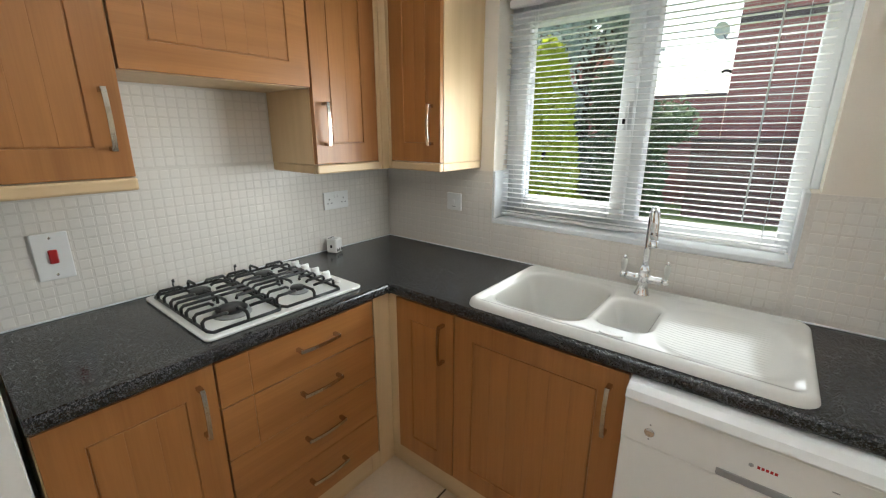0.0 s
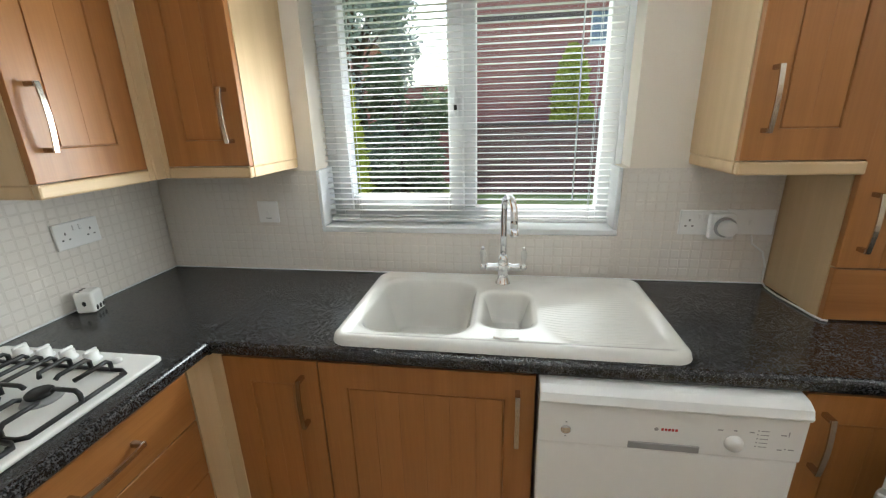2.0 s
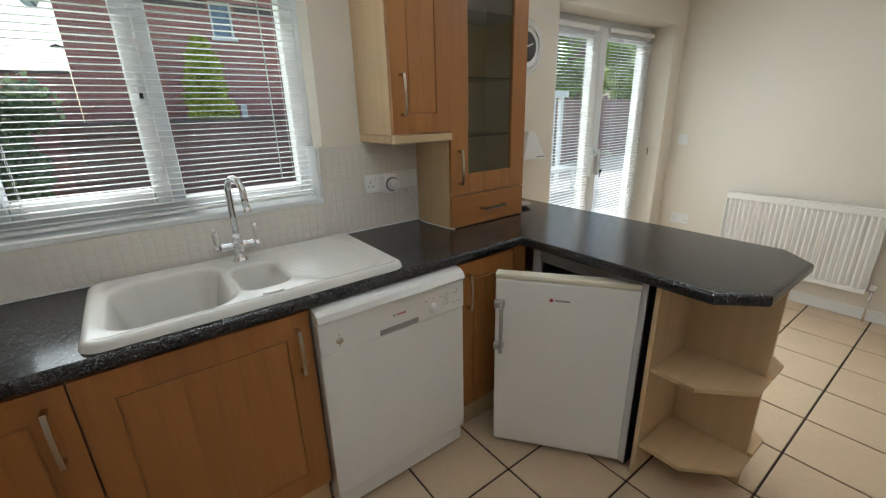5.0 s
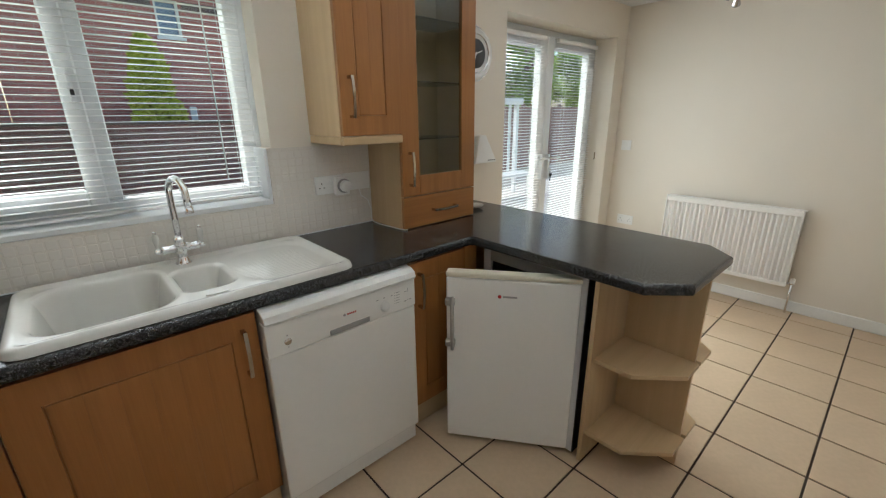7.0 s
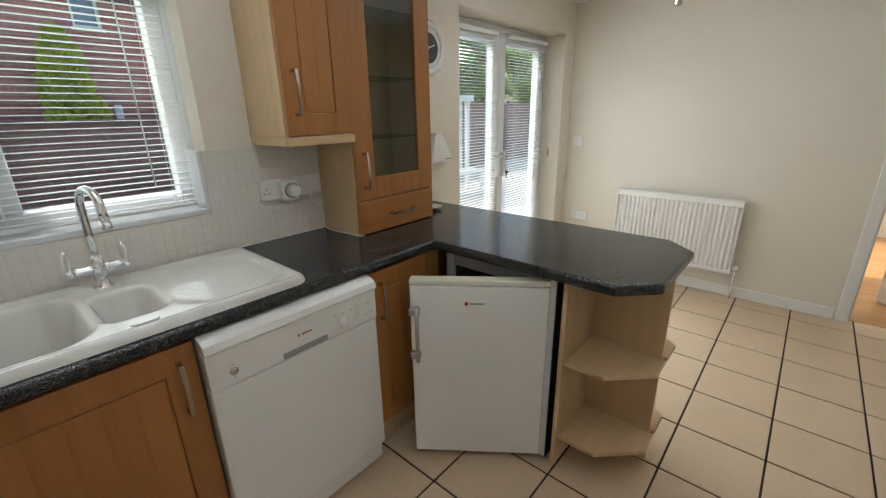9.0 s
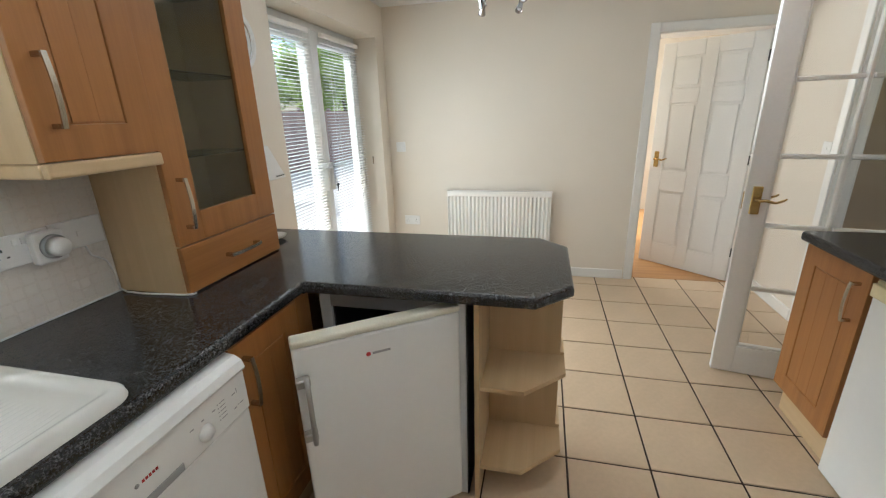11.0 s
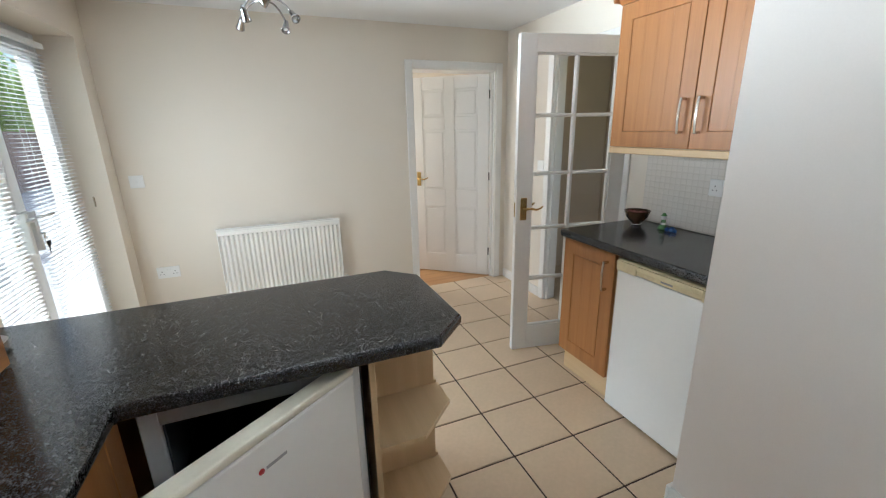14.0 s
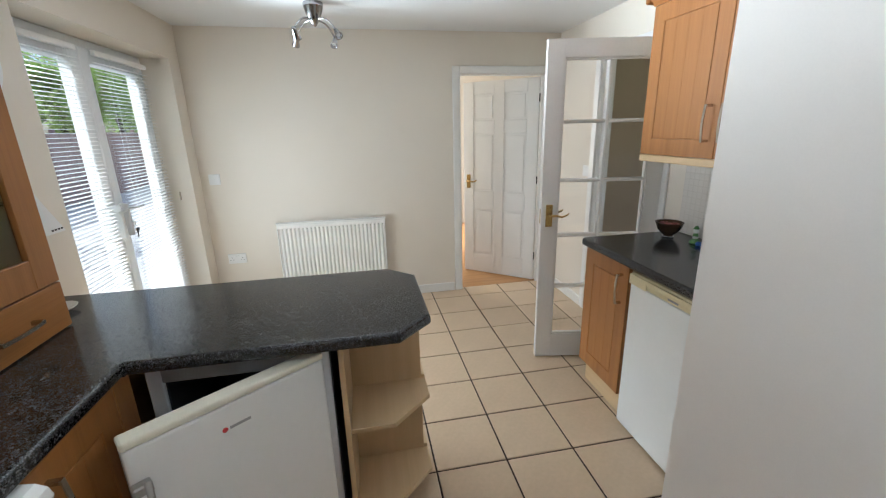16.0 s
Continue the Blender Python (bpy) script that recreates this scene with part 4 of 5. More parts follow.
dice = thing("salt_shaker", pose(0.058, -0.440, 0.912, 0, 0, 20), "white ceramic dice-shaped salt shaker on the worktop", "salt shaker")
part("body", box(-0.029, 0.029, -0.029, 0.029, 0, 0.072, 0.009, 3), ENAMEL, dice)
EDGE = [(-0.017, v) for v in (-0.018, 0.0, 0.018)]
LOW = [(u, -0.020) for u in (-0.017, 0.0, 0.017)]
ONE = [(0.0, -0.002)]
for f, spots in enumerate((EDGE, ONE, LOW, ONE, LOW)):
    for u, v in spots:
        b = lathe(bmesh.new(), [(0.0058, 0.0), (0.0058, 0.0008), (0.0001, 0.0008)], (0, 0, 0), sides=12)
        bmesh.ops.scale(b, vec=(1.5 if f else 1.0, 1.0, 1.0), verts=b.verts)
        mm = pose(u, v * 0.85, 0.0717) if f == 0 else pose(0, 0, 0, 0, 0, 90 * f) @ pose(0.0287, u, 0.036 + v, 0, 90, 0)
        part("pip", b, BLACK, dice, "black pip", mm)

# ---- dishwasher ----
dw = thing("dishwasher", pose(1.509, 0, 0), "white freestanding dishwasher under the worktop", "dishwasher")
part("body", box(0.004, 0.596, -0.575, -0.03, 0.02, 0.866, 0.004), ENAMEL, dw)
part("door_panel", box(0.0, 0.60, -0.618, -0.576, 0.105, 0.700, 0.006, 2), ENAMEL, dw)
b = box(0.0, 0.60, -0.622, -0.576, 0.7015, 0.8195, 0.004, 2)
cp = part("control_panel", b, ENAMEL, dw)
b = prism(bmesh.new(), [(-0.576, 0.8225), (-0.630, 0.8225), (-0.633, 0.830), (-0.626, 0.850), (-0.606, 0.862), (-0.576, 0.866)], 0.0, 0.60, 0.004, 2)
bmesh.ops.transform(b, matrix=Matrix(((0, 0, 1, 0), (1, 0, 0, 0), (0, 1, 0, 0), (0, 0, 0, 1))), verts=b.verts)
part("top_rim", b, ENAMEL, dw)
part("handle_recess", box(0.217, 0.380, -0.6245, -0.6205, 0.705, 0.726, 0.002), GREY, cp, "grey grip strip")
part("knob", lathe(bmesh.new(), [(0.021, 0), (0.021, -0.003), (0.018, -0.005), (0.016, -0.012), (0.002, -0.013)], (0.451, -0.6215, 0.743), "y", 24), PLASTIC, cp, "white programme dial")
part("button", lathe(bmesh.new(), [(0.0125, 0), (0.0125, -0.003), (0.010, -0.004), (0.002, -0.004)], (0.068, -0.6215, 0.744), "y", 20), CHROME, cp, "round power button")
for i in range(5):
    part("maker_badge", box(0.289 + 0.0078 * i, 0.2945 + 0.0078 * i, -0.6225, -0.6215, 0.7625, 0.7695), RED, cp, "small red maker's badge")
part("maker_badge", lathe(bmesh.new(), [(0.005, 0), (0.005, -0.0012), (0.001, -0.0012)], (0.278, -0.6216, 0.766), "y", 14), GREY, cp)
MARKS = [(0.497, 0.738 + 0.011 * i, 0.003, 0.003) for i in range(5)] + [(0.504, 0.738 + 0.011 * i, 0.018, 0.002) for i in range(5)]
MARKS += [(0.412, 0.776, 0.012, 0.003), (0.446, 0.777, 0.008, 0.003), (0.480, 0.776, 0.010, 0.003), (0.546, 0.774, 0.012, 0.003), (0.562, 0.772, 0.002, 0.014), (0.545, 0.733, 0.010, 0.003), (0.560, 0.736, 0.003, 0.003), (0.568, 0.735, 0.012, 0.003), (0.066, 0.722, 0.004, 0.004), (0.066, 0.764, 0.004, 0.004)]
for x, z, w, h in MARKS:
    part("printed_mark", box(x, x + w, -0.6223, -0.6215, z, z + h), GREY, cp, "grey printed programme mark")
part("kick_plate", box(0.004, 0.596, -0.60, -0.57, 0.022, 0.10, 0.003), ENAMEL, dw)
for x in (0.05, 0.55):
    part("foot", lathe(bmesh.new(), [(0.018, 0.0), (0.018, 0.01), (0.008, 0.012), (0.008, 0.03)], (x, -0.545, 0), sides=12), BLACK, dw)

# ---- refrigerator under the breakfast bar, door open ----
fr = thing("refrigerator", pose(2.545, -0.602, 0), "white undercounter refrigerator with its door standing open", "refrigerator")
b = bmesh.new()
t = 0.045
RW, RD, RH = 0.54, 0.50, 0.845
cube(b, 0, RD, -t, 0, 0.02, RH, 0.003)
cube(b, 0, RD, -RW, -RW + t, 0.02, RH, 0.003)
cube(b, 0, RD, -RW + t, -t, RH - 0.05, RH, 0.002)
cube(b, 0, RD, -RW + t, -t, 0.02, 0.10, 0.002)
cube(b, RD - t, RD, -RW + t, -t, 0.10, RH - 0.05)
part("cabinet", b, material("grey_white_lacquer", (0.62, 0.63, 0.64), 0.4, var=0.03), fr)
# liner coloured near black: the shade inside is put into its colour
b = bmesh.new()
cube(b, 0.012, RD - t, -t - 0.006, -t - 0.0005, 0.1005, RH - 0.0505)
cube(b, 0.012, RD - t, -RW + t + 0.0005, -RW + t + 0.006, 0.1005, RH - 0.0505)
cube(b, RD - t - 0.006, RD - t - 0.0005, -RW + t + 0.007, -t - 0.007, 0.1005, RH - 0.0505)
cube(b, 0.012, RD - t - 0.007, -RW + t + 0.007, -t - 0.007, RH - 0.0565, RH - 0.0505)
part("liner", b, SHADED_IN, fr, "inside of the refrigerator, its shade painted dark")
for z in (0.34, 0.58):
    part("shelf", box(0.05, RD - t - 0.01, -RW + t + 0.008, -t - 0.008, z, z + 0.006), CABGLASS, fr, "glass shelf")
# thin black sheet added to paint the shaded gap by the end panel
part("side_panel", box(0.0, RD, -RW - 0.004, -RW - 0.0005, 0.02, RH), BLACK, fr, "black sheet for the shade in the gap beside the refrigerator")
part("fascia", box(-0.001, 0.012, -RW + t, -t, RH - 0.049, RH - 0.002), GREY, fr)
ang = math.degrees(math.atan2(-1.14 + 0.72, 2.51 - 2.193))
# the door turns about its hinge at the far end
door_m = pose(-0.010, -RW + 0.018, 0.030, 0, 0, ang + 180)
b = cube(bmesh.new(), 0, 0.535, -0.052, 0, 0, 0.787, 0.008, 2)
door = part("door", b, ENAMEL, fr, "white refrigerator door", door_m)
part("door_cap", box(-0.001, 0.536, -0.053, 0.001, 0.7872, 0.810, 0.007, 2), material("ivory_plastic", (0.74, 0.70, 0.58), 0.4, var=0.05, scale=7, fine=90), door, "slightly yellowed plastic top edge")
part("seal", box(0.015, 0.52, -0.066, -0.0525, 0.02, 0.77, 0.005), RUBBER, door, "grey rubber door seal")
part("badge", lathe(bmesh.new(), [(0.0075, 0), (0.0075, 0.0015), (0.001, 0.0015)], (0.315, 0.0002, 0.715), "y", 16), RED, door, "round red badge")
part("badge", box(0.245, 0.302, 0.0002, 0.0014, 0.711, 0.719), GREY, door, "small grey lettering bar")
b = bmesh.new()
tube(b, [(0.505, 0.028, 0.47), (0.505, 0.034, 0.55), (0.505, 0.034, 0.63), (0.505, 0.028, 0.71)], 0.010, 10, flat=0.8)
for z in (0.495, 0.685):
    cube(b, 0.495, 0.536, 0.0, 0.03, z - 0.014, z + 0.014, 0.004)
part("handle", b, material("silver_plastic", (0.42, 0.41, 0.39), 0.35, metal=0.6, var=0.05), door, "silver bar handle")

# ---- freezer on the other side ----
fz = thing("freezer", pose(2.952, SOUTH + 0.02, 0, 0, 0, 180), "white undercounter freezer with a yellowed handle strip", "freezer")
part("body", box(0.0, 0.565, -0.50, 0, 0.012, 0.85, 0.004), ENAMEL, fz)
part("door", box(0.0, 0.565, -0.551, -0.503, 0.02, 0.79, 0.006, 2), ENAMEL, fz)
b = cube(bmesh.new(), 0.0, 0.565, -0.551, -0.503, 0.792, 0.852, 0.006, 2)
cube(b, 0.0, 0.12, -0.562, -0.551, 0.792, 0.842, 0.005, 2)
cube(b, 0.45, 0.565, -0.562, -0.551, 0.792, 0.842, 0.005, 2)
cube(b, 0.12, 0.45, -0.562, -0.551, 0.820, 0.842, 0.004, 2)
strip = part("handle_strip", b, YELLOWED, fz, "yellowed cream plastic handle strip")
part("badge", box(0.25, 0.31, -0.5525, -0.551, 0.804, 0.812), GREY, strip)
part("lamp", box(0.51, 0.52, -0.5635, -0.562, 0.812, 0.822), GREEN, strip)

# ---- radiator ----
rad = thing("radiator", pose(EAST, -0.55, 0), "white pressed steel panel radiator on the dining wall", "radiator")
RY, RZ0, RZ1 = 0.908, 0.205, 0.775
b = bmesh.new()
n = 26
p = (RY - 0.03) / n
sec = [(-0.064, 0.0), (-0.064, -0.015)]
for i in range(n):
    for k in range(10):
        u = k / 10
        rise = 0.5 - 0.5 * math.cos(2 * math.pi * u)
        sec.append((-0.064 - 0.021 * rise ** 0.75, -0.015 - (i + u) * p))
sec += [(-0.064, -RY + 0.015), (-0.064, -RY)]
zs = (RZ0 + 0.028, RZ1 - 0.04)
rows = [[b.verts.new((x, y, z)) for x, y in sec] for z in zs]
for i in range(len(sec) - 1):
    b.faces.new((rows[0][i], rows[0][i + 1], rows[1][i + 1], rows[1][i])).smooth = True
cube(b, -0.0635, -0.058, -RY, 0, RZ0, RZ1 - 0.006)
cube(b, -0.084, -0.0632, -RY, 0, RZ0, RZ0 + 0.03, 0.003)
cube(b, -0.086, -0.0632, -RY, 0, RZ1 - 0.042, RZ1 - 0.004, 0.005)
RADP = material("radiator_enamel", (0.86, 0.855, 0.83), 0.3, var=0.02)
part("panel", b, RADP, rad)
for y0, y1 in ((-0.004, 0.002), (-RY - 0.002, -RY + 0.004)):
    part("side_cover", box(-0.088, -0.03, y0, y1, RZ0 + 0.01, RZ1, 0.002), RADP, rad)
b = bmesh.new()
cube(b, -0.088, -0.066, -RY, 0, RZ1 - 0.004, RZ1 + 0.006, 0.003)
cube(b, -0.040, -0.030, -RY, 0, RZ1 - 0.004, RZ1 + 0.006, 0.002)
for i in range(30):
    y = -RY * i / 29
    cube(b, -0.066, -0.040, y - 0.011, y + 0.011, RZ1 - 0.003, RZ1 + 0.004)
part("top_grille", b, RADP, rad)
b = bmesh.new()
for i in range(60):
    y = -0.02 - (RY - 0.04) * i / 59
    cube(b, -0.058, -0.034, y - 0.0006, y + 0.0006, RZ0 + 0.02, RZ1 - 0.02)
cube(b, -0.034, -0.030, -RY + 0.01, -0.01, RZ0 + 0.01, RZ1 - 0.01)
cube(b, -0.030, 0.0, -0.16, -0.12, RZ0 + 0.08, RZ1 - 0.08)
cube(b, -0.030, 0.0, -RY + 0.12, -RY + 0.16, RZ0 + 0.08, RZ1 - 0.08)
part("fins", b, RADP, rad)
b = tube(bmesh.new(), [(-0.05, -RY, RZ0 + 0.025), (-0.05, -RY - 0.045, RZ0 + 0.025)], 0.009, 10)
tube(b, [(-0.05, -RY - 0.03, RZ0 + 0.025), (-0.05, -RY - 0.03, 0.0)], 0.0075, 10)
vl = part("valve", b, CHROME, rad)
part("valve_cap", lathe(bmesh.new(), [(0.014, 0), (0.016, 0.01), (0.016, 0.032), (0.01, 0.038)], (-0.05, -RY - 0.03, RZ0 + 0.03), sides=14), PLASTIC, vl, "white valve cap")
part("pipe", tube(bmesh.new(), [(-0.05, -0.0, RZ0 + 0.025), (-0.05, 0.03, RZ0 + 0.025), (-0.05, 0.035, RZ0), (-0.05, 0.035, 0.0)], 0.0075, 10), CHROME, rad)

# ---- ceiling light ----
cl = thing("ceiling_light", pose(4.32, -1.07, TOP, 0, 0, 14), "chrome ceiling light with four bent arms and small spot heads", "ceiling light")
part("canopy", lathe(bmesh.new(), [(0.062, 0.0), (0.062, -0.022), (0.058, -0.03), (0.054, -0.05), (0.036, -0.095), (0.018, -0.12), (0.006, -0.135), (0.001, -0.137)], sides=28), STEEL, cl)
for i, a in enumerate((35, 125, 215, 305)):
    c, s = math.cos(radians(a)), math.sin(radians(a))
    pts = [(c * 0.02, s * 0.02, -0.10)] + [(c * (0.02 + 0.155 * q), s * (0.02 + 0.155 * q), -0.10 + 0.014 * math.sin(math.pi * q) - 0.075 * q * q) for q in (0.15, 0.3, 0.45, 0.6, 0.75, 0.9, 1.0)]
    arm = part("arm", tube(bmesh.new(), pts, 0.0055, 8), STEEL, cl)
    e = pts[-1]
    b = lathe(bmesh.new(), [(0.004, 0.02), (0.012, 0.012), (0.015, 0.0), (0.018, -0.03), (0.024, -0.055), (0.026, -0.062), (0.02, -0.06), (0.012, -0.03), (0.001, -0.028)], sides=18)
    head = part("spot_head", b, STEEL, arm, m=pose(e[0], e[1], e[2] - 0.004) @ pose(0, 0, 0, 0, 0, a + (25 if i % 2 else -30)) @ pose(0, 0, 0, 0, 38 if i % 2 else -52, 0))
    part("bulb", lathe(bmesh.new(), [(0.011, -0.032), (0.012, -0.05), (0.006, -0.056), (0.001, -0.057)], sides=12), PLASTIC, head)


# ---- sockets and switches, back at y=0, facing -y ----
def plate(m, w, h, label, category="wall socket"):
    t = thing("wall_plate", m, label, category, "wall plates")
    part("faceplate", box(-w / 2, w / 2, -0.010, 0, -h / 2, h / 2, 0.003, 2), PLASTIC, t)
    return t


def pins(t, cx, y=-0.0100):
    for (x, z, w, h) in ((0, 0.012, 0.004, 0.008), (-0.011, -0.008, 0.0065, 0.004), (0.011, -0.008, 0.0065, 0.004)):
        part("pin_hole", box(cx + x - w / 2, cx + x + w / 2, y - 0.0006, y + 0.001, z - h / 2 - 0.004, z + h / 2 - 0.004), BLACK, t, "dark pin slot")


def rocker(t, cx, z=0.027, mat=None):
    part("rocker", box(cx - 0.006, cx + 0.006, -0.0135, -0.0095, z - 0.009, z + 0.009, 0.0015), mat or PLASTIC, t)


def double_socket(m, label):
    t = plate(m, 0.147, 0.086, label)
    pins(t, -0.042), pins(t, 0.042)
    rocker(t, -0.010, 0.022), rocker(t, 0.010, 0.022)
    return t


TW = 0.0088
double_socket(pose(TW, -0.38, 1.161, 0, 0, 90), "white double socket on the mosaic splashback")
sg = plate(pose(0.483, -TW, 1.157), 0.086, 0.086, "white single switched outlet beside the window")
rocker(sg, 0, 0.0)
part("label_bar", box(-0.012, 0.012, -0.0106, -0.0099, -0.026, -0.023), GREY, sg)
ck = plate(pose(TW, -1.452, 1.115, 0, 0, 90), 0.088, 0.147, "white cooker switch with a red rocker", "switch")
part("rocker", box(-0.011, 0.011, -0.016, -0.0095, -0.022, 0.022, 0.003), RED, ck, "red rocker")
for z in (-0.058, 0.058):
    part("screw", lathe(bmesh.new(), [(0.0035, 0), (0.0035, -0.001), (0.0005, -0.001)], (0, -0.0101, z), "y", 10), NICKEL, ck)
sw = double_socket(pose(2.083, -TW, 1.132), "white double socket with a plug-in timer")
fu = plate(pose(2.231, -TW, 1.135), 0.147, 0.086, "white fused switch plate beside the dresser", "switch")
rocker(fu, 0.0, 0.0)
tm = thing("plug_timer", pose(2.135, -TW - 0.0105, 1.125), "white round plug-in timer with a grey ring", "timer")
part("body", box(-0.039, 0.039, -0.03, 0, -0.045, 0.045, 0.008, 3), PLASTIC, tm)
part("dial_ring", lathe(bmesh.new(), [(0.034, -0.0302), (0.034, -0.038), (0.029, -0.04), (0.02, -0.04)], (0.004, 0, 0.0), "y", 28), GREY, tm, "grey dial ring")
part("dial", lathe(bmesh.new(), [(0.027, -0.0402), (0.026, -0.062), (0.022, -0.066), (0.001, -0.066)], (0.004, 0, 0.0), "y", 28), PLASTIC, tm)
cb = tagged(part("cable", tube(bmesh.new(), [(2.245, -0.012, 1.09), (2.25, -0.016, 1.06), (2.29, -0.014, 1.03), (2.305, -0.016, 0.98), (2.302, -0.02, 0.925), (2.300, -0.05, 0.9155), (2.296, -0.12, 0.9155), (2.305, -0.20, 0.9155), (2.309, -0.26, 0.9155), (2.318, -0.292, 0.9155), (2.33, -0.296, 0.9155)], 0.0032, 7), PLASTIC), "white flex trailing from the socket along the worktop", "cable")
double_socket(pose(2.86, SOUTH + TW, 1.162, 0, 0, 180), "white double socket above the freezer worktop")
se = double_socket(pose(EAST, -0.18, 0.484, 0, 0, -90), "white double socket low on the dining wall")
st = plate(pose(EAST, -0.107, 1.166, 0, 0, -90), 0.086, 0.086, "white single light switch on the dining wall", "light switch")
rocker(st, 0, 0.0)
ss = plate(pose(4.42, SOUTH, 1.166, 0, 0, 180), 0.086, 0.086, "white light switch beside the hall doorway", "light switch")
rocker(ss, 0, 0.0)
ho = thing("cord_cleat", pose(FX1, 0.10, 1.07, 0, 0, -90), "small white cord cleat on the patio door reveal", "cleat")
b = cube(bmesh.new(), -0.004, 0.004, -0.006, 0, -0.03, 0.03, 0.001)
cube(b, -0.004, 0.004, -0.013, -0.006, -0.034, 0.034, 0.002)
part("cleat", b, NICKEL, ho)

# ---- wall clock and wall shelf lamp near the patio doors ----
ck = thing("wall_clock", pose(3.083, 0, 1.785), "round white wall clock with a steel rim and dark centre", "clock")
part("case", lathe(bmesh.new(), [(0.137, 0), (0.137, -0.02), (0.132, -0.03), (0.124, -0.026), (0.118, -0.02), (0.001, -0.02)], axis="y", sides=40), PLASTIC, ck)
for r, y in ((0.146, -0.006), (0.153, -0.003)):
    part("outer_ring", tube(bmesh.new(), [(r * math.cos(radians(a)), y, r * math.sin(radians(a))) for a in range(0, 360, 12)], 0.0028, 6, True), CHROME, ck, "thin steel ring")
part("rim", tube(bmesh.new(), [(0.106 * math.cos(radians(a)), -0.024, 0.106 * math.sin(radians(a))) for a in range(0, 360, 10)], 0.005, 8, True), CHROME, ck, "steel inner rim")
part("dial", lathe(bmesh.new(), [(0.08, -0.0202), (0.08, -0.023), (0.001, -0.023)], axis="y", sides=32), material("charcoal_dial", (0.06, 0.06, 0.065), 0.5), ck, "dark grey centre dial")
for a, l in ((70, 0.055), (200, 0.08)):
    part("hand", box(-0.003, 0.003, -0.0255, -0.0235, -0.01, l), PLASTIC, ck, m=pose(0, 0, 0, 0, a, 0))
ws = thing("wall_uplighter", pose(3.135, 0, 1.155), "white triangular plaster wall light with a row of holes", "wall light")
b = prism(bmesh.new(), [(-0.10, 0.0), (0.10, 0.0), (0.028, 0.165), (-0.028, 0.165)], 0.0, 0.075, 0.006, 2)
for v in b.verts:
    v.co = Vector((v.co.x, -0.001 - v.co.z * (1 - 2.5 * v.co.y), v.co.y))
part("shade", b, PLASTIC, ws)
for i in range(4):
    part("hole", box(0.02 + 0.018 * i, 0.026 + 0.018 * i, -0.0775, -0.070, 0.012, 0.018), BLACK, ws)
dish = thing("small_dish", pose(2.93, -0.17, 0.912), "small white saucer on the worktop behind the dresser", "dish")
part("body", lathe(bmesh.new(), [(0.02, 0), (0.026, 0.002), (0.05, 0.012), (0.058, 0.02), (0.055, 0.021), (0.046, 0.014), (0.02, 0.006), (0.001, 0.005)]), CERAMIC, dish)

# ---- things on the freezer worktop ----
bw = thing("bowl", pose(3.255, -2.945, 0.912), "dark bronze fluted bowl with potpourri", "bowl")
b = lathe(bmesh.new(), [(0.03, 0), (0.034, 0.003), (0.028, 0.01), (0.04, 0.022), (0.068, 0.05), (0.082, 0.088), (0.086, 0.095), (0.080, 0.094), (0.064, 0.055), (0.04, 0.03), (0.001, 0.026)], sides=32)
for v in b.verts:
    r = math.hypot(v.co.x, v.co.y)
    if v.co.z > 0.02 and r > 0.03:
        a = math.atan2(v.co.y, v.co.x)
        k = 1 + 0.02 * math.cos(16 * a)
        v.co.x, v.co.y = v.co.x * k, v.co.y * k
bmesh.ops.scale(b, vec=(0.84, 0.84, 0.9), verts=b.verts)
part("body", b, BRONZE, bw)
part("foot_ring", lathe(bmesh.new(), [(0.026, 0.0005), (0.032, 0.004), (0.030, 0.009)], sides=24), CHROME, bw, "bright metal foot")
POT = material("dried_petals", (0.32, 0.10, 0.09), 0.8, var=0.5, scale=60)
b = bmesh.new()
for i in range(26):
    a, r = random.uniform(0, 6.28), 0.046 * math.sqrt(random.random())
    bmesh.ops.create_icosphere(b, subdivisions=1, radius=random.uniform(0.008, 0.013), matrix=pose(r * math.cos(a), r * math.sin(a), 0.064 + random.uniform(0, 0.012)))
part("potpourri", b, POT, bw, "dried red petals")
fg = thing("figurine", pose(3.105, -2.985, 0.912), "small green and white pottery figurine on the worktop", "ornament")
b = lathe(bmesh.new(), [(0.032, 0), (0.034, 0.006), (0.026, 0.02), (0.016, 0.032), (0.018, 0.048), (0.014, 0.062), (0.012, 0.068), (0.017, 0.08), (0.015, 0.094), (0.02, 0.098), (0.013, 0.104), (0.009, 0.114), (0.001, 0.116)], sides=16)
bmesh.ops.scale(b, vec=(0.8, 0.8, 0.8), verts=b.verts)
fo = part("body", b, GREEN, fg)
fo.data.materials.append(PLASTIC)
for f in fo.data.polygons:
    if 0.024 < f.center.z < 0.04 or 0.054 < f.center.z < 0.075:
        f.material_index = 1
tr = thing("figurine", pose(3.035, -2.97, 0.912), "small blue pottery ornament lying on the worktop", "ornament")
b = bmesh.new()
for x, y, r in ((0, 0, 0.016), (0.024, 0.006, 0.013), (-0.022, 0.004, 0.012)):
    lathe(b, [(r * 0.7, 0), (r, r * 0.6), (r * 0.8, r * 1.4), (0.001, r * 1.7)], (x, y, 0), sides=12)
part("body", b, BLUE, tr)

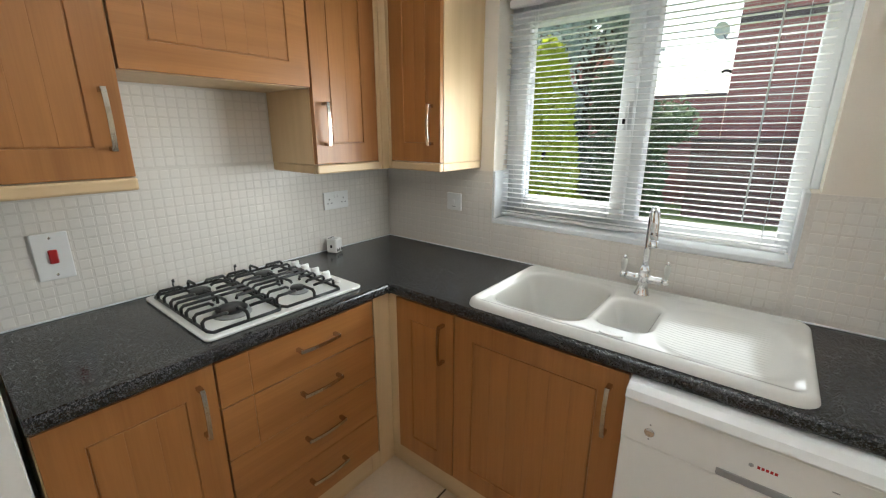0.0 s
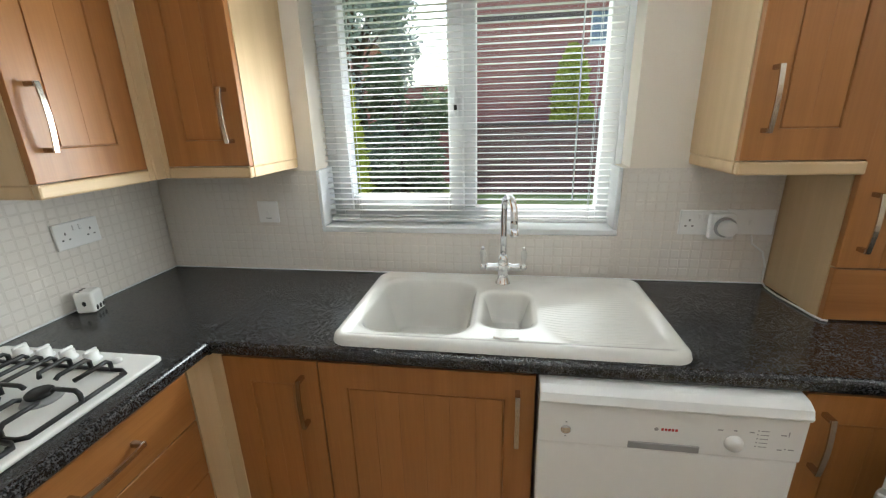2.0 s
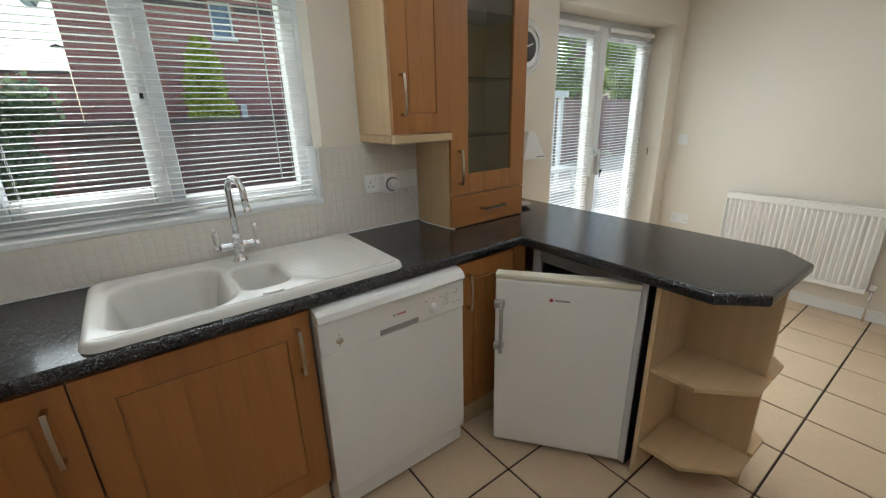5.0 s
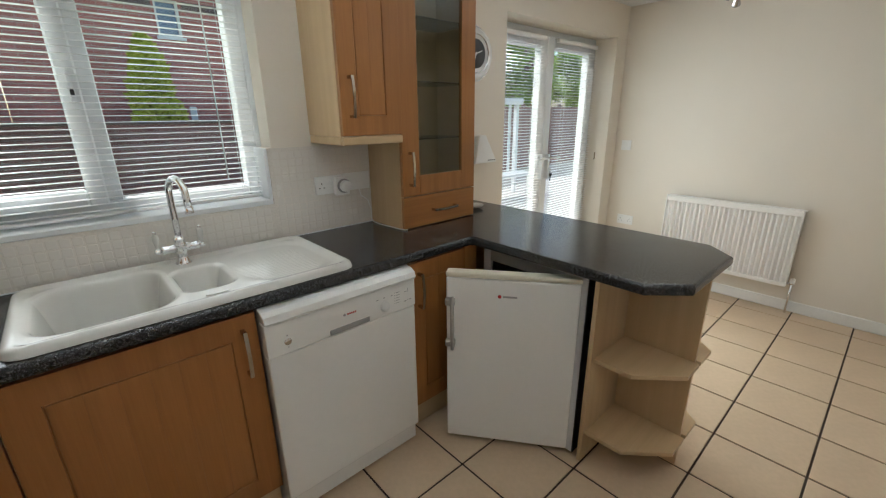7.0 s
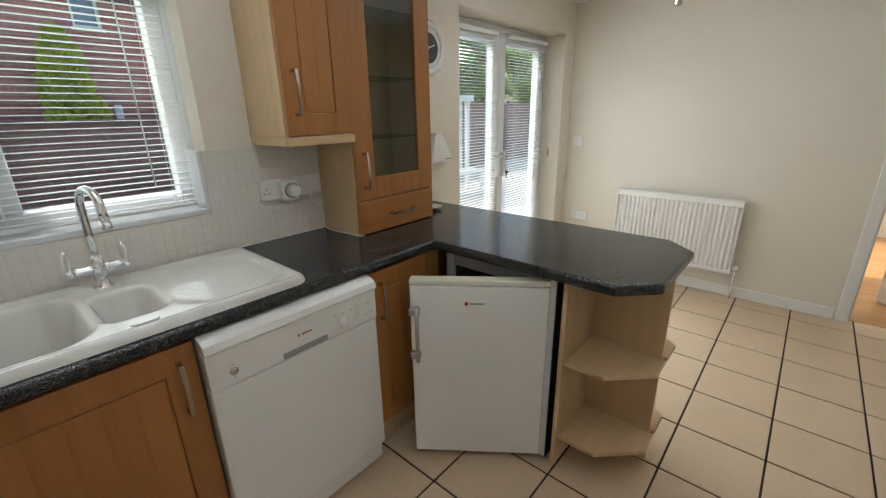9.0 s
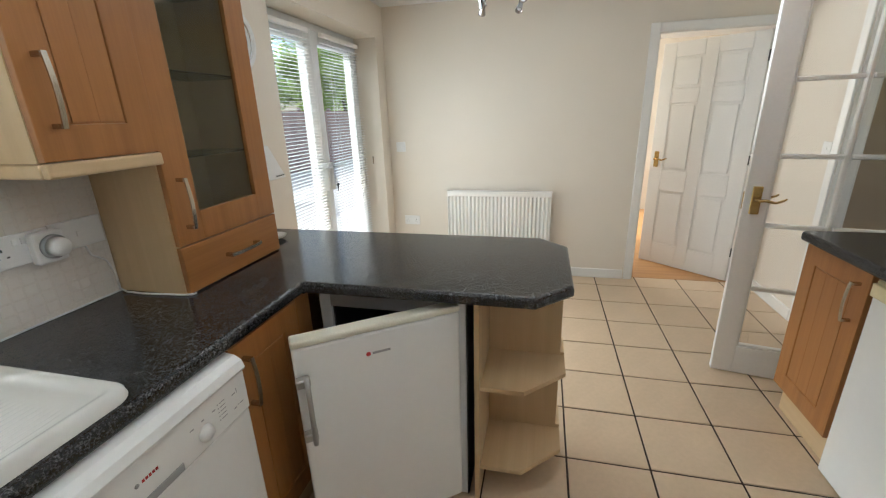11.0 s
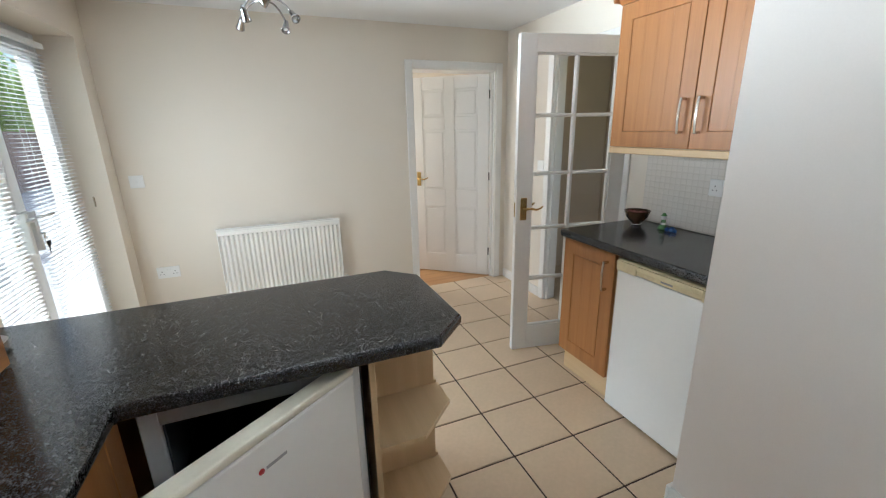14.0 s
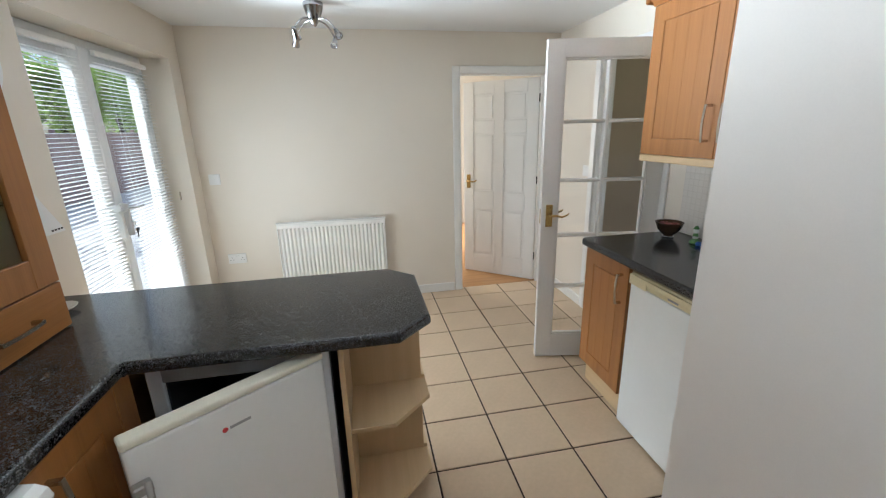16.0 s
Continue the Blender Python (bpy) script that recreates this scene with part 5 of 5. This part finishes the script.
# ---- outside ----
GRASS = material("lawn_grass", (0.25, 0.33, 0.09), 0.9, var=0.35, scale=1.5, fine=90, bump=0.6)
PAVE = material("pale_paving", (0.40, 0.39, 0.37), 0.85, var=0.15, scale=3, fine=60, bump=0.3)
BARK = material("bark", (0.10, 0.075, 0.055), 0.9, var=0.3, scale=10, fine=60, bump=0.6)
FENCE = material("weathered_fence", (0.34, 0.22, 0.20), 0.85, var=0.25, scale=4, fine=70, bump=0.4, stretch=(1, 1, 0.1), per_object=0.2)
ROOF = material("roof_tile", (0.14, 0.10, 0.10), 0.85, var=0.2, scale=4, fine=40, bump=0.4)


def brickwork(name, c1, c2, mortar):
    m = bpy.data.materials.new(name)
    m.use_nodes = True
    n, l = m.node_tree.nodes, m.node_tree.links
    p = n["Principled BSDF"]
    co, sp, cm = n.new("ShaderNodeTexCoord"), n.new("ShaderNodeSeparateXYZ"), n.new("ShaderNodeCombineXYZ")
    l.new(co.outputs["Object"], sp.inputs[0])
    ad = n.new("ShaderNodeMath")
    l.new(sp.outputs[0], ad.inputs[0])
    l.new(sp.outputs[1], ad.inputs[1])
    l.new(ad.outputs[0], cm.inputs[0])
    l.new(sp.outputs[2], cm.inputs[1])
    br, no = n.new("ShaderNodeTexBrick"), n.new("ShaderNodeTexNoise")
    br.inputs["Color1"].default_value, br.inputs["Color2"].default_value, br.inputs["Mortar"].default_value = (*c1, 1), (*c2, 1), (*mortar, 1)
    br.inputs["Scale"].default_value, br.inputs["Brick Width"].default_value, br.inputs["Row Height"].default_value, br.inputs["Mortar Size"].default_value = 1.0, 0.225, 0.075, 0.008
    l.new(cm.outputs[0], br.inputs["Vector"])
    no.inputs["Scale"].default_value = 1.2
    hs, mr = n.new("ShaderNodeHueSaturation"), n.new("ShaderNodeMapRange")
    mr.inputs["To Min"].default_value, mr.inputs["To Max"].default_value = 0.75, 1.25
    l.new(co.outputs["Object"], no.inputs["Vector"])
    l.new(no.outputs[0], mr.inputs[0])
    l.new(mr.outputs[0], hs.inputs["Value"])
    l.new(br.outputs[0], hs.inputs["Color"])
    l.new(hs.outputs[0], p.inputs["Base Color"])
    p.inputs["Roughness"].default_value = 0.9
    return m


BRICK = brickwork("red_brick", (0.46, 0.165, 0.15), (0.38, 0.13, 0.12), (0.42, 0.28, 0.26))
g = bmesh.new()
bmesh.ops.create_grid(g, x_segments=2, y_segments=2, size=600, matrix=pose(0, 0, -0.16))
setting("ground", g, GRASS, "mown garden lawn reaching into the distance", "lawn")
pv = setting("pavement", box(2.4, 20.0, 0.30, 5.9, -0.3, -0.125), PAVE, "pale paved patio outside the doors", "patio")

house = thing("brick_house", pose(0.62, 9.6, -0.16), "two-storey red brick house across the lawn", "house")
hw, hd, hh = 14.0, 8.0, 5.8
WWX, WWZ = 2.66, 3.30
WWW, WWH = 0.47, 0.74
b = bmesh.new()
for a in ((0, WWX, 0, 0.3, 0, hh), (WWX, WWX + WWW, 0, 0.3, 0, WWZ), (WWX, WWX + WWW, 0, 0.3, WWZ + WWH, hh), (WWX + WWW, hw, 0, 0.3, 0, hh),
          (0, 0.3, 0.3, hd, 0, hh), (hw - 0.3, hw, 0.3, hd, 0, hh), (0.3, hw - 0.3, hd - 0.3, hd, 0, hh)):
    cube(b, *a)
part("wall", b, BRICK, house)
b = bmesh.new()
q = [b.verts.new(v) for v in ((-0.4, -0.4, hh - 0.1), (hw + 0.4, -0.4, hh - 0.1), (hw + 0.4, hd / 2, hh + 2.6), (-0.4, hd / 2, hh + 2.6), (-0.4, hd + 0.4, hh - 0.1), (hw + 0.4, hd + 0.4, hh - 0.1))]
for f in ((0, 1, 2, 3), (3, 2, 5, 4), (0, 3, 4), (1, 5, 2), (0, 4, 5, 1)):
    b.faces.new([q[i] for i in f])
part("roof", b, ROOF, house)
b = box(-0.45, hw + 0.4, -0.46, -0.36, hh - 0.25, hh - 0.06)
cube(b, -0.44, -0.36, -0.4, hd, hh - 0.25, hh - 0.06)
part("fascia", b, UPVC, house, "white fascia board")
wd = part("window", frame_of(bmesh.new(), WWX, WWX + WWW, WWZ, WWZ + WWH, 0.06, 0.13, 0.05), UPVC, house, "small white window")
part("sill", box(WWX - 0.04, WWX + WWW + 0.04, -0.06, 0.1, WWZ - 0.06, WWZ - 0.002), UPVC, wd)
BLINDBLUE = material("blue_grey_curtain", (0.16, 0.22, 0.33), 0.6, var=0.1)
part("curtain", box(WWX + 0.05, WWX + WWW - 0.05, 0.16, 0.18, WWZ + 0.05, WWZ + WWH - 0.05), BLINDBLUE, wd)
part("pane", box(WWX + 0.05, WWX + WWW - 0.05, 0.09, 0.095, WWZ + 0.05, WWZ + WWH - 0.05), PANE, wd)
for x0, x1 in ((-0.001, WWX - 0.05), (WWX + WWW + 0.05, hw)):
    part("string_course", box(x0, x1, -0.025, -0.001, 3.84, 4.02), ROOF, house, "dark brick string course")
vt = part("vent", box(2.98, 3.12, -0.03, 0.0, 1.55, 1.85, 0.01), UPVC, house, "small white wall box")
b = lathe(bmesh.new(), [(0.02, 0.06), (0.10, 0.045), (0.17, 0.0), (0.18, 0.0), (0.11, 0.055), (0.001, 0.075)], sides=24)
sd = part("satellite_dish", b, UPVC, house, "grey satellite dish", pose(-0.32, 0.1, 3.78, -70, 0, -30))
b = tube(bmesh.new(), [(0.0, 0.15, 3.61), (-0.22, 0.12, 3.61), (-0.28, 0.11, 3.71)], 0.02, 8)
part("bracket", b, GREY, house)
part("lamp_bracket", tube(bmesh.new(), [(0.0, 0.1, 2.93), (-0.12, 0.1, 2.98), (-0.2, 0.1, 2.94)], 0.03, 8), BLACK, house)
gw = thing("garden_wall", pose(-9.0, 9.55, -0.16), "dark red brick garden wall beside the house", "wall")
part("brickwork", box(0, 9.60, 0, 0.22, 0, 2.45), BRICK, gw)
part("coping", box(-0.02, 9.60, -0.03, 0.25, 2.451, 2.51, 0.01), ROOF, gw)
# stands for a dark band beyond the lawn; shade is in its brick colour
lw = thing("garden_wall", pose(0.3, 8.15, -0.16), "low brick garden wall in painted shade at the end of the lawn", "wall")
part("brickwork", box(0, 9.0, 0, 0.22, 0, 1.50), brickwork("shaded_brick", (0.22, 0.10, 0.095), (0.17, 0.08, 0.075), (0.22, 0.17, 0.16)), lw)
part("coping", box(-0.02, 9.02, -0.03, 0.25, 1.501, 1.56, 0.01), ROOF, lw)
far = thing("far_house", pose(-12.0, 19, -0.16), "distant brick house with a grey gable roof", "house")
part("wall", box(0, 7, 0, 6, 0, 5), BRICK, far)
b = bmesh.new()
q = [b.verts.new(v) for v in ((-0.4, -0.4, 5), (7.4, -0.4, 5), (7.4, 6.4, 5), (-0.4, 6.4, 5), (3.5, -0.4, 8), (3.5, 6.4, 8))]
for f in ((0, 1, 4), (2, 3, 5), (1, 2, 5, 4), (3, 0, 4, 5), (0, 3, 2, 1)):
    b.faces.new([q[i] for i in f])
part("roof", b, ROOF, far)
eh = thing("brick_house", pose(18.5, 14.0, -0.16), "purple-brown brick house behind the fence", "house")
part("wall", box(0, 5.5, 0, 6, 0, 4.6), brickwork("plum_brick", (0.34, 0.16, 0.19), (0.28, 0.13, 0.16), (0.22, 0.16, 0.16)), eh)
b = bmesh.new()
q = [b.verts.new(v) for v in ((-0.4, -0.4, 4.6), (5.9, -0.4, 4.6), (5.9, 6.4, 4.6), (-0.4, 6.4, 4.6), (-0.4, 3, 6.6), (5.9, 3, 6.6))]
for f in ((0, 1, 5, 4), (2, 3, 4, 5), (1, 2, 5), (3, 0, 4), (0, 3, 2, 1)):
    b.faces.new([q[i] for i in f])
part("roof", b, ROOF, eh)


def leaf_mat(name, c, var=0.4):
    m = material(name, c, 0.6, var=var, scale=1.3, fine=9)
    n, l = m.node_tree.nodes, m.node_tree.links
    p = n["Principled BSDF"]
    t, mix = n.new("ShaderNodeBsdfTranslucent"), n.new("ShaderNodeMixShader")
    l.new(p.inputs["Base Color"].links[0].from_socket, t.inputs[0])
    mix.inputs[0].default_value = 0.5
    l.new(p.outputs[0], mix.inputs[1])
    l.new(t.outputs[0], mix.inputs[2])
    l.new(mix.outputs[0], n["Material Output"].inputs[0])
    return m


def leaves(b, spots, size, rng, droop=0.0):
    """A bent little leaf of two faces at each spot."""
    for p in spots:
        d = Vector((rng.gauss(0, 1), rng.gauss(0, 1), rng.gauss(0, 1) - droop)).normalized()
        u = d.orthogonal().normalized()
        s = size * rng.uniform(0.6, 1.3)
        a, c, e, f = p, p + d * s * 0.5 + u * s * 0.28, p + d * s, p + d * s * 0.5 - u * s * 0.28
        k = [b.verts.new(v) for v in (a, c, e, f)]
        b.faces.new((k[0], k[1], k[2]))
        b.faces.new((k[0], k[2], k[3]))


def conifer(at, h, r, count, mat, label, seed):
    rng = random.Random(seed)
    t = thing("conifer", pose(*at), label, "tree")
    part("trunk", tube(bmesh.new(), [(0, 0, 0), (0, 0, h * 0.5), (0.02, 0, h * 0.93)], [0.07, 0.05, 0.01], 8), BARK, t)
    b = bmesh.new()
    spots = []
    lobes = [(rng.uniform(0, 6.28), rng.uniform(0.05, 0.95), rng.uniform(0.12, 0.3)) for _ in range(30)]
    for _ in range(count):
        q = rng.random() ** 0.85
        a = rng.uniform(0, 6.28)
        rr = r * (1 - q) ** 0.46 * (0.58 + 0.42 * rng.random())
        rr *= 1 + max((s * math.exp(-((q - z) ** 2) / 0.01 - (1 - math.cos(a - t0)) * 3) for t0, z, s in lobes))
        spots.append(Vector((rr * math.cos(a), rr * math.sin(a), 0.12 + q * (h - 0.12))))
    leaves(b, spots, 0.13, rng, -1.2)
    part("crown", b, mat, t)
    return t


def tree(at, h, r, count, mat, label, seed, size=0.16, low=0.35):
    rng = random.Random(seed)
    t = thing("tree", pose(*at), label, "tree")
    b = tube(bmesh.new(), [(0, 0, 0), (0.05, 0.02, h * 0.3), (-0.03, 0.0, h * 0.6), (0.04, 0, h * 0.85)], [0.14, 0.11, 0.07, 0.02], 9)
    clumps = []
    for i in range(16):
        a, q = rng.uniform(0, 6.28), rng.uniform(low, 0.95)
        rr = r * rng.uniform(0.35, 0.95) * math.sin(math.pi * min(1, (q - low) / (1 - low) * 0.8 + 0.15))
        e = Vector((rr * math.cos(a), rr * math.sin(a), h * q))
        tube(b, [(0, 0, h * q * 0.7), (e.x * 0.5, e.y * 0.5, h * q * 0.88), tuple(e)], [0.05, 0.03, 0.008], 6)
        clumps.append((e, r * rng.uniform(0.25, 0.48)))
    part("trunk", b, BARK, t)
    b = bmesh.new()
    spots = []
    for _ in range(count):
        e, cr = rng.choice(clumps)
        d = Vector((rng.gauss(0, 1), rng.gauss(0, 1), rng.gauss(0, 0.8)))
        spots.append(e + d.normalized() * cr * rng.random() ** 0.4)
    leaves(b, spots, size, rng, 0.4)
    part("crown", b, mat, t)
    return t


LIME = leaf_mat("golden_conifer", (0.48, 0.53, 0.06))
DARKLEAF = leaf_mat("dark_shrub", (0.15, 0.20, 0.11))
SILVER = leaf_mat("silver_leaf", (0.42, 0.48, 0.44), 0.3)
FRESH = leaf_mat("fresh_leaf", (0.34, 0.47, 0.13))
conifer((2.84, 8.92, -0.16), 3.12, 0.56, 8500, LIME, "bright lime-green conifer on the lawn", 3)
conifer((4.95, 8.95, -0.16), 2.25, 0.5, 3500, LIME, "small lime-green conifer by the house", 4)
conifer((-1.42, 5.0, -0.16), 3.0, 0.58, 8000, LIME, "tall golden-green conifer near the window", 5)
tree((-1.7, 7.4, -0.16), 5.2, 1.35, 9000, SILVER, "airy tree with small silver-green leaves", 6, 0.13, 0.4)
tree((-0.75, 7.0, -0.16), 2.75, 1.15, 9000, DARKLEAF, "dense dark green shrub beside the lawn", 7, 0.14, 0.1)
tree((-2.6, 6.3, -0.16), 2.5, 1.2, 8000, DARKLEAF, "dense dark green shrub beside the lawn", 8, 0.14, 0.1)
for i, x in enumerate((8.5, 12.0, 15.5, 22.5, 26.0, 29.5, 33.0)):
    tree((x, 10.6 + 0.5 * (i % 2), -0.16), 5.2 + 0.4 * (i % 3), 2.3, 7000, FRESH, "leafy green garden tree behind the fence", 20 + i, 0.24, 0.3)
fe = thing("fence", pose(5.8, 6.0, -0.16), "weathered dark timber panel fence", "fence")
pb = bake("board", box(0, 0.098, 0, 0.018, 0, 1.8), FENCE)
for i in range(200):
    o = new("board", pb)
    o.matrix_basis = pose(i * 0.1, 0.004 * (i % 2), random.uniform(-0.01, 0.01))
    o.parent = fe
for i in range(11):
    part("post", box(i * 1.9, i * 1.9 + 0.09, 0.03, 0.12, 0, 1.9), FENCE, fe)
for z in (0.4, 1.4):
    part("rail", box(0, 20, 0.0235, 0.07, z, z + 0.08), FENCE, fe)
sw = thing("garden_arbour", pose(6.6, 3.6, -0.125), "white painted garden seat with a top rail", "garden seat")
for x in (0.0, 1.5):
    part("post", box(x, x + 0.08, 0, 0.08, 0, 1.75, 0.005), UPVC, sw)
part("top_rail", box(-0.1, 1.68, -0.03, 0.11, 1.751, 1.87, 0.01), UPVC, sw)
for i in range(6):
    part("slat", box(0.1 + i * 0.24, 0.17 + i * 0.24, 0.03, 0.05, 0.45, 1.75), UPVC, sw)
part("seat", box(0.0, 1.58, -0.4, 0.0, 0.40, 0.45, 0.005), UPVC, sw)
for x in (0.02, 1.5):
    part("leg", box(x, x + 0.06, -0.38, -0.32, 0, 0.399), UPVC, sw)

# ---- floor tiles ----
PX, PY, FX, FYY = 0.3328, 0.3405, 2.163, -0.847
tb = bake("tile", box(-PX / 2 + 0.0043, PX / 2 - 0.0043, -PY / 2 + 0.0043, PY / 2 - 0.0043, -0.008, 0.0, 0.0022), TILE)


def floor_tile(x0, x1, y0, y1):
    """One floor tile; those cut at a wall get a mesh of their own size."""
    full = x1 - x0 > PX - 0.009 and y1 - y0 > PY - 0.009
    me = tb if full else bake("tile", box(-(x1 - x0) / 2, (x1 - x0) / 2, -(y1 - y0) / 2, (y1 - y0) / 2, -0.008, 0.0, 0.002), TILE)
    o = new("tile", me)
    o.matrix_basis = pose((x0 + x1) / 2, (y0 + y1) / 2, random.uniform(-0.0003, 0.0003), random.uniform(-0.05, 0.05), random.uniform(-0.05, 0.05), 0)
    o.parent = floor


for i in range(-6, 10):
    for j in range(-8, 3):
        x0, x1 = FX + i * PX + 0.0043, FX + (i + 1) * PX - 0.0043
        y0, y1 = FYY + j * PY + 0.0043, FYY + (j + 1) * PY - 0.0043
        limit = SOUTH_K if x1 < NIB + 0.02 else SOUTH - 0.095
        x0, x1, y0, y1 = max(x0, 0.0), min(x1, EAST + 0.045), max(y0, limit), min(y1, 0.0)
        if x1 - x0 > 0.02 and y1 - y0 > 0.02 and not (x1 < 0.5 or y0 > -0.5 and x1 < 2.4):
            floor_tile(x0, x1, y0, y1)

# ---- mosaic splashbacks ----
MP, MT = 0.0338, 0.0316
h = MT / 2
b = bmesh.new()
lo = [b.verts.new((x, y, 0.0)) for x, y in ((-h, -h), (h, -h), (h, h), (-h, h))]
md = [b.verts.new((x, y, 0.0032)) for x, y in ((-h, -h), (h, -h), (h, h), (-h, h))]
hi = [b.verts.new((x, y, 0.0046)) for x, y in ((-h + 0.003, -h + 0.003), (h - 0.003, -h + 0.003), (h - 0.003, h - 0.003), (-h + 0.003, h - 0.003))]
for A, B in ((lo, md), (md, hi)):
    for k in range(4):
        b.faces.new((A[k], A[(k + 1) % 4], B[(k + 1) % 4], B[k])).smooth = A is md
b.faces.new(hi)
mosaic_me = bake("mosaic_tile", b, MOSAIC)


def splashback(name, m, areas, near, label, bed=MOSAICGROUT):
    """Mosaic on a wall. m takes local x along the wall, y up and z out of it. areas: (x0, x1, z0, z1). near: the stretch whose tiles are single."""
    base = thing(name, m, label, "splashback")
    tagged(base, kind="structure")
    b = bmesh.new()
    for x0, x1, z0, z1 in areas:
        cube(b, x0, x1, z0, z1, 0.0005, 0.0076)
    part("grout", b, bed, base, "pale grout bed")
    rng = random.Random(len(name))
    spots = []
    for x0, x1, z0, z1 in areas:
        nx, nz = int((x1 - x0) / MP), int((z1 - z0) / MP)
        ox, oz = x0 + (x1 - x0 - nx * MP) / 2, z0 + (z1 - z0 - nz * MP) / 2
        for i in range(nx):
            for k in range(nz):
                spots.append((ox + (i + 0.5) * MP, oz + (k + 0.5) * MP))
    spots.sort(key=lambda s: abs(s[0] - near))
    verts, faces = [], []
    for n, (x, z) in enumerate(spots):
        mm = pose(x + rng.gauss(0, 0.0004), z + rng.gauss(0, 0.0004), 0.0036, rng.gauss(0, 0.35), rng.gauss(0, 0.35), rng.gauss(0, 0.4))
        if n < 300:
            o = new("mosaic_tile", mosaic_me)
            o.matrix_basis = mm
            o.parent = base
        else:
            k = len(verts)
            verts += [tuple(mm @ v.co) for v in mosaic_me.vertices]
            faces += [tuple(k + i for i in f.vertices) for f in mosaic_me.polygons]
    if faces:
        me = bpy.data.meshes.new("mosaic_field")
        me.from_pydata(verts, [], faces)
        me.materials.append(MOSAIC)
        o = new("mosaic_field", me)
        o.parent = base
        tagged(o, kind="stuff")
    return base


GRUBBY = material("grubby_pale_grout", (0.685, 0.64, 0.585), 0.7, var=0.12, scale=5, fine=120, bump=0.2)
splashback("splashback_west", pose(0, 0, 0, 90, 0, 90), ((-1.64, -0.009, 0.916, 1.36), (-1.276, -0.690, 1.3605, 1.643)), -1.05, "cream glazed mosaic splashback behind the hob")
splashback("splashback_north", pose(0, 0, 0, 90, 0, 0), ((0.009, WX0, 0.916, 1.316), (WX0 + 0.0002, WX1, 0.916, WZ0 - 0.003), (WX1 + 0.0002, 2.316, 0.916, 1.316)), 0.35, "cream glazed mosaic splashback behind the sink", GRUBBY)
splashback("splashback_south", pose(0, SOUTH, 0, 90, 0, 180), ((-3.345, -NIB - 0.002, 0.916, 1.36),), -3.0, "cream glazed mosaic splashback above the freezer worktop")
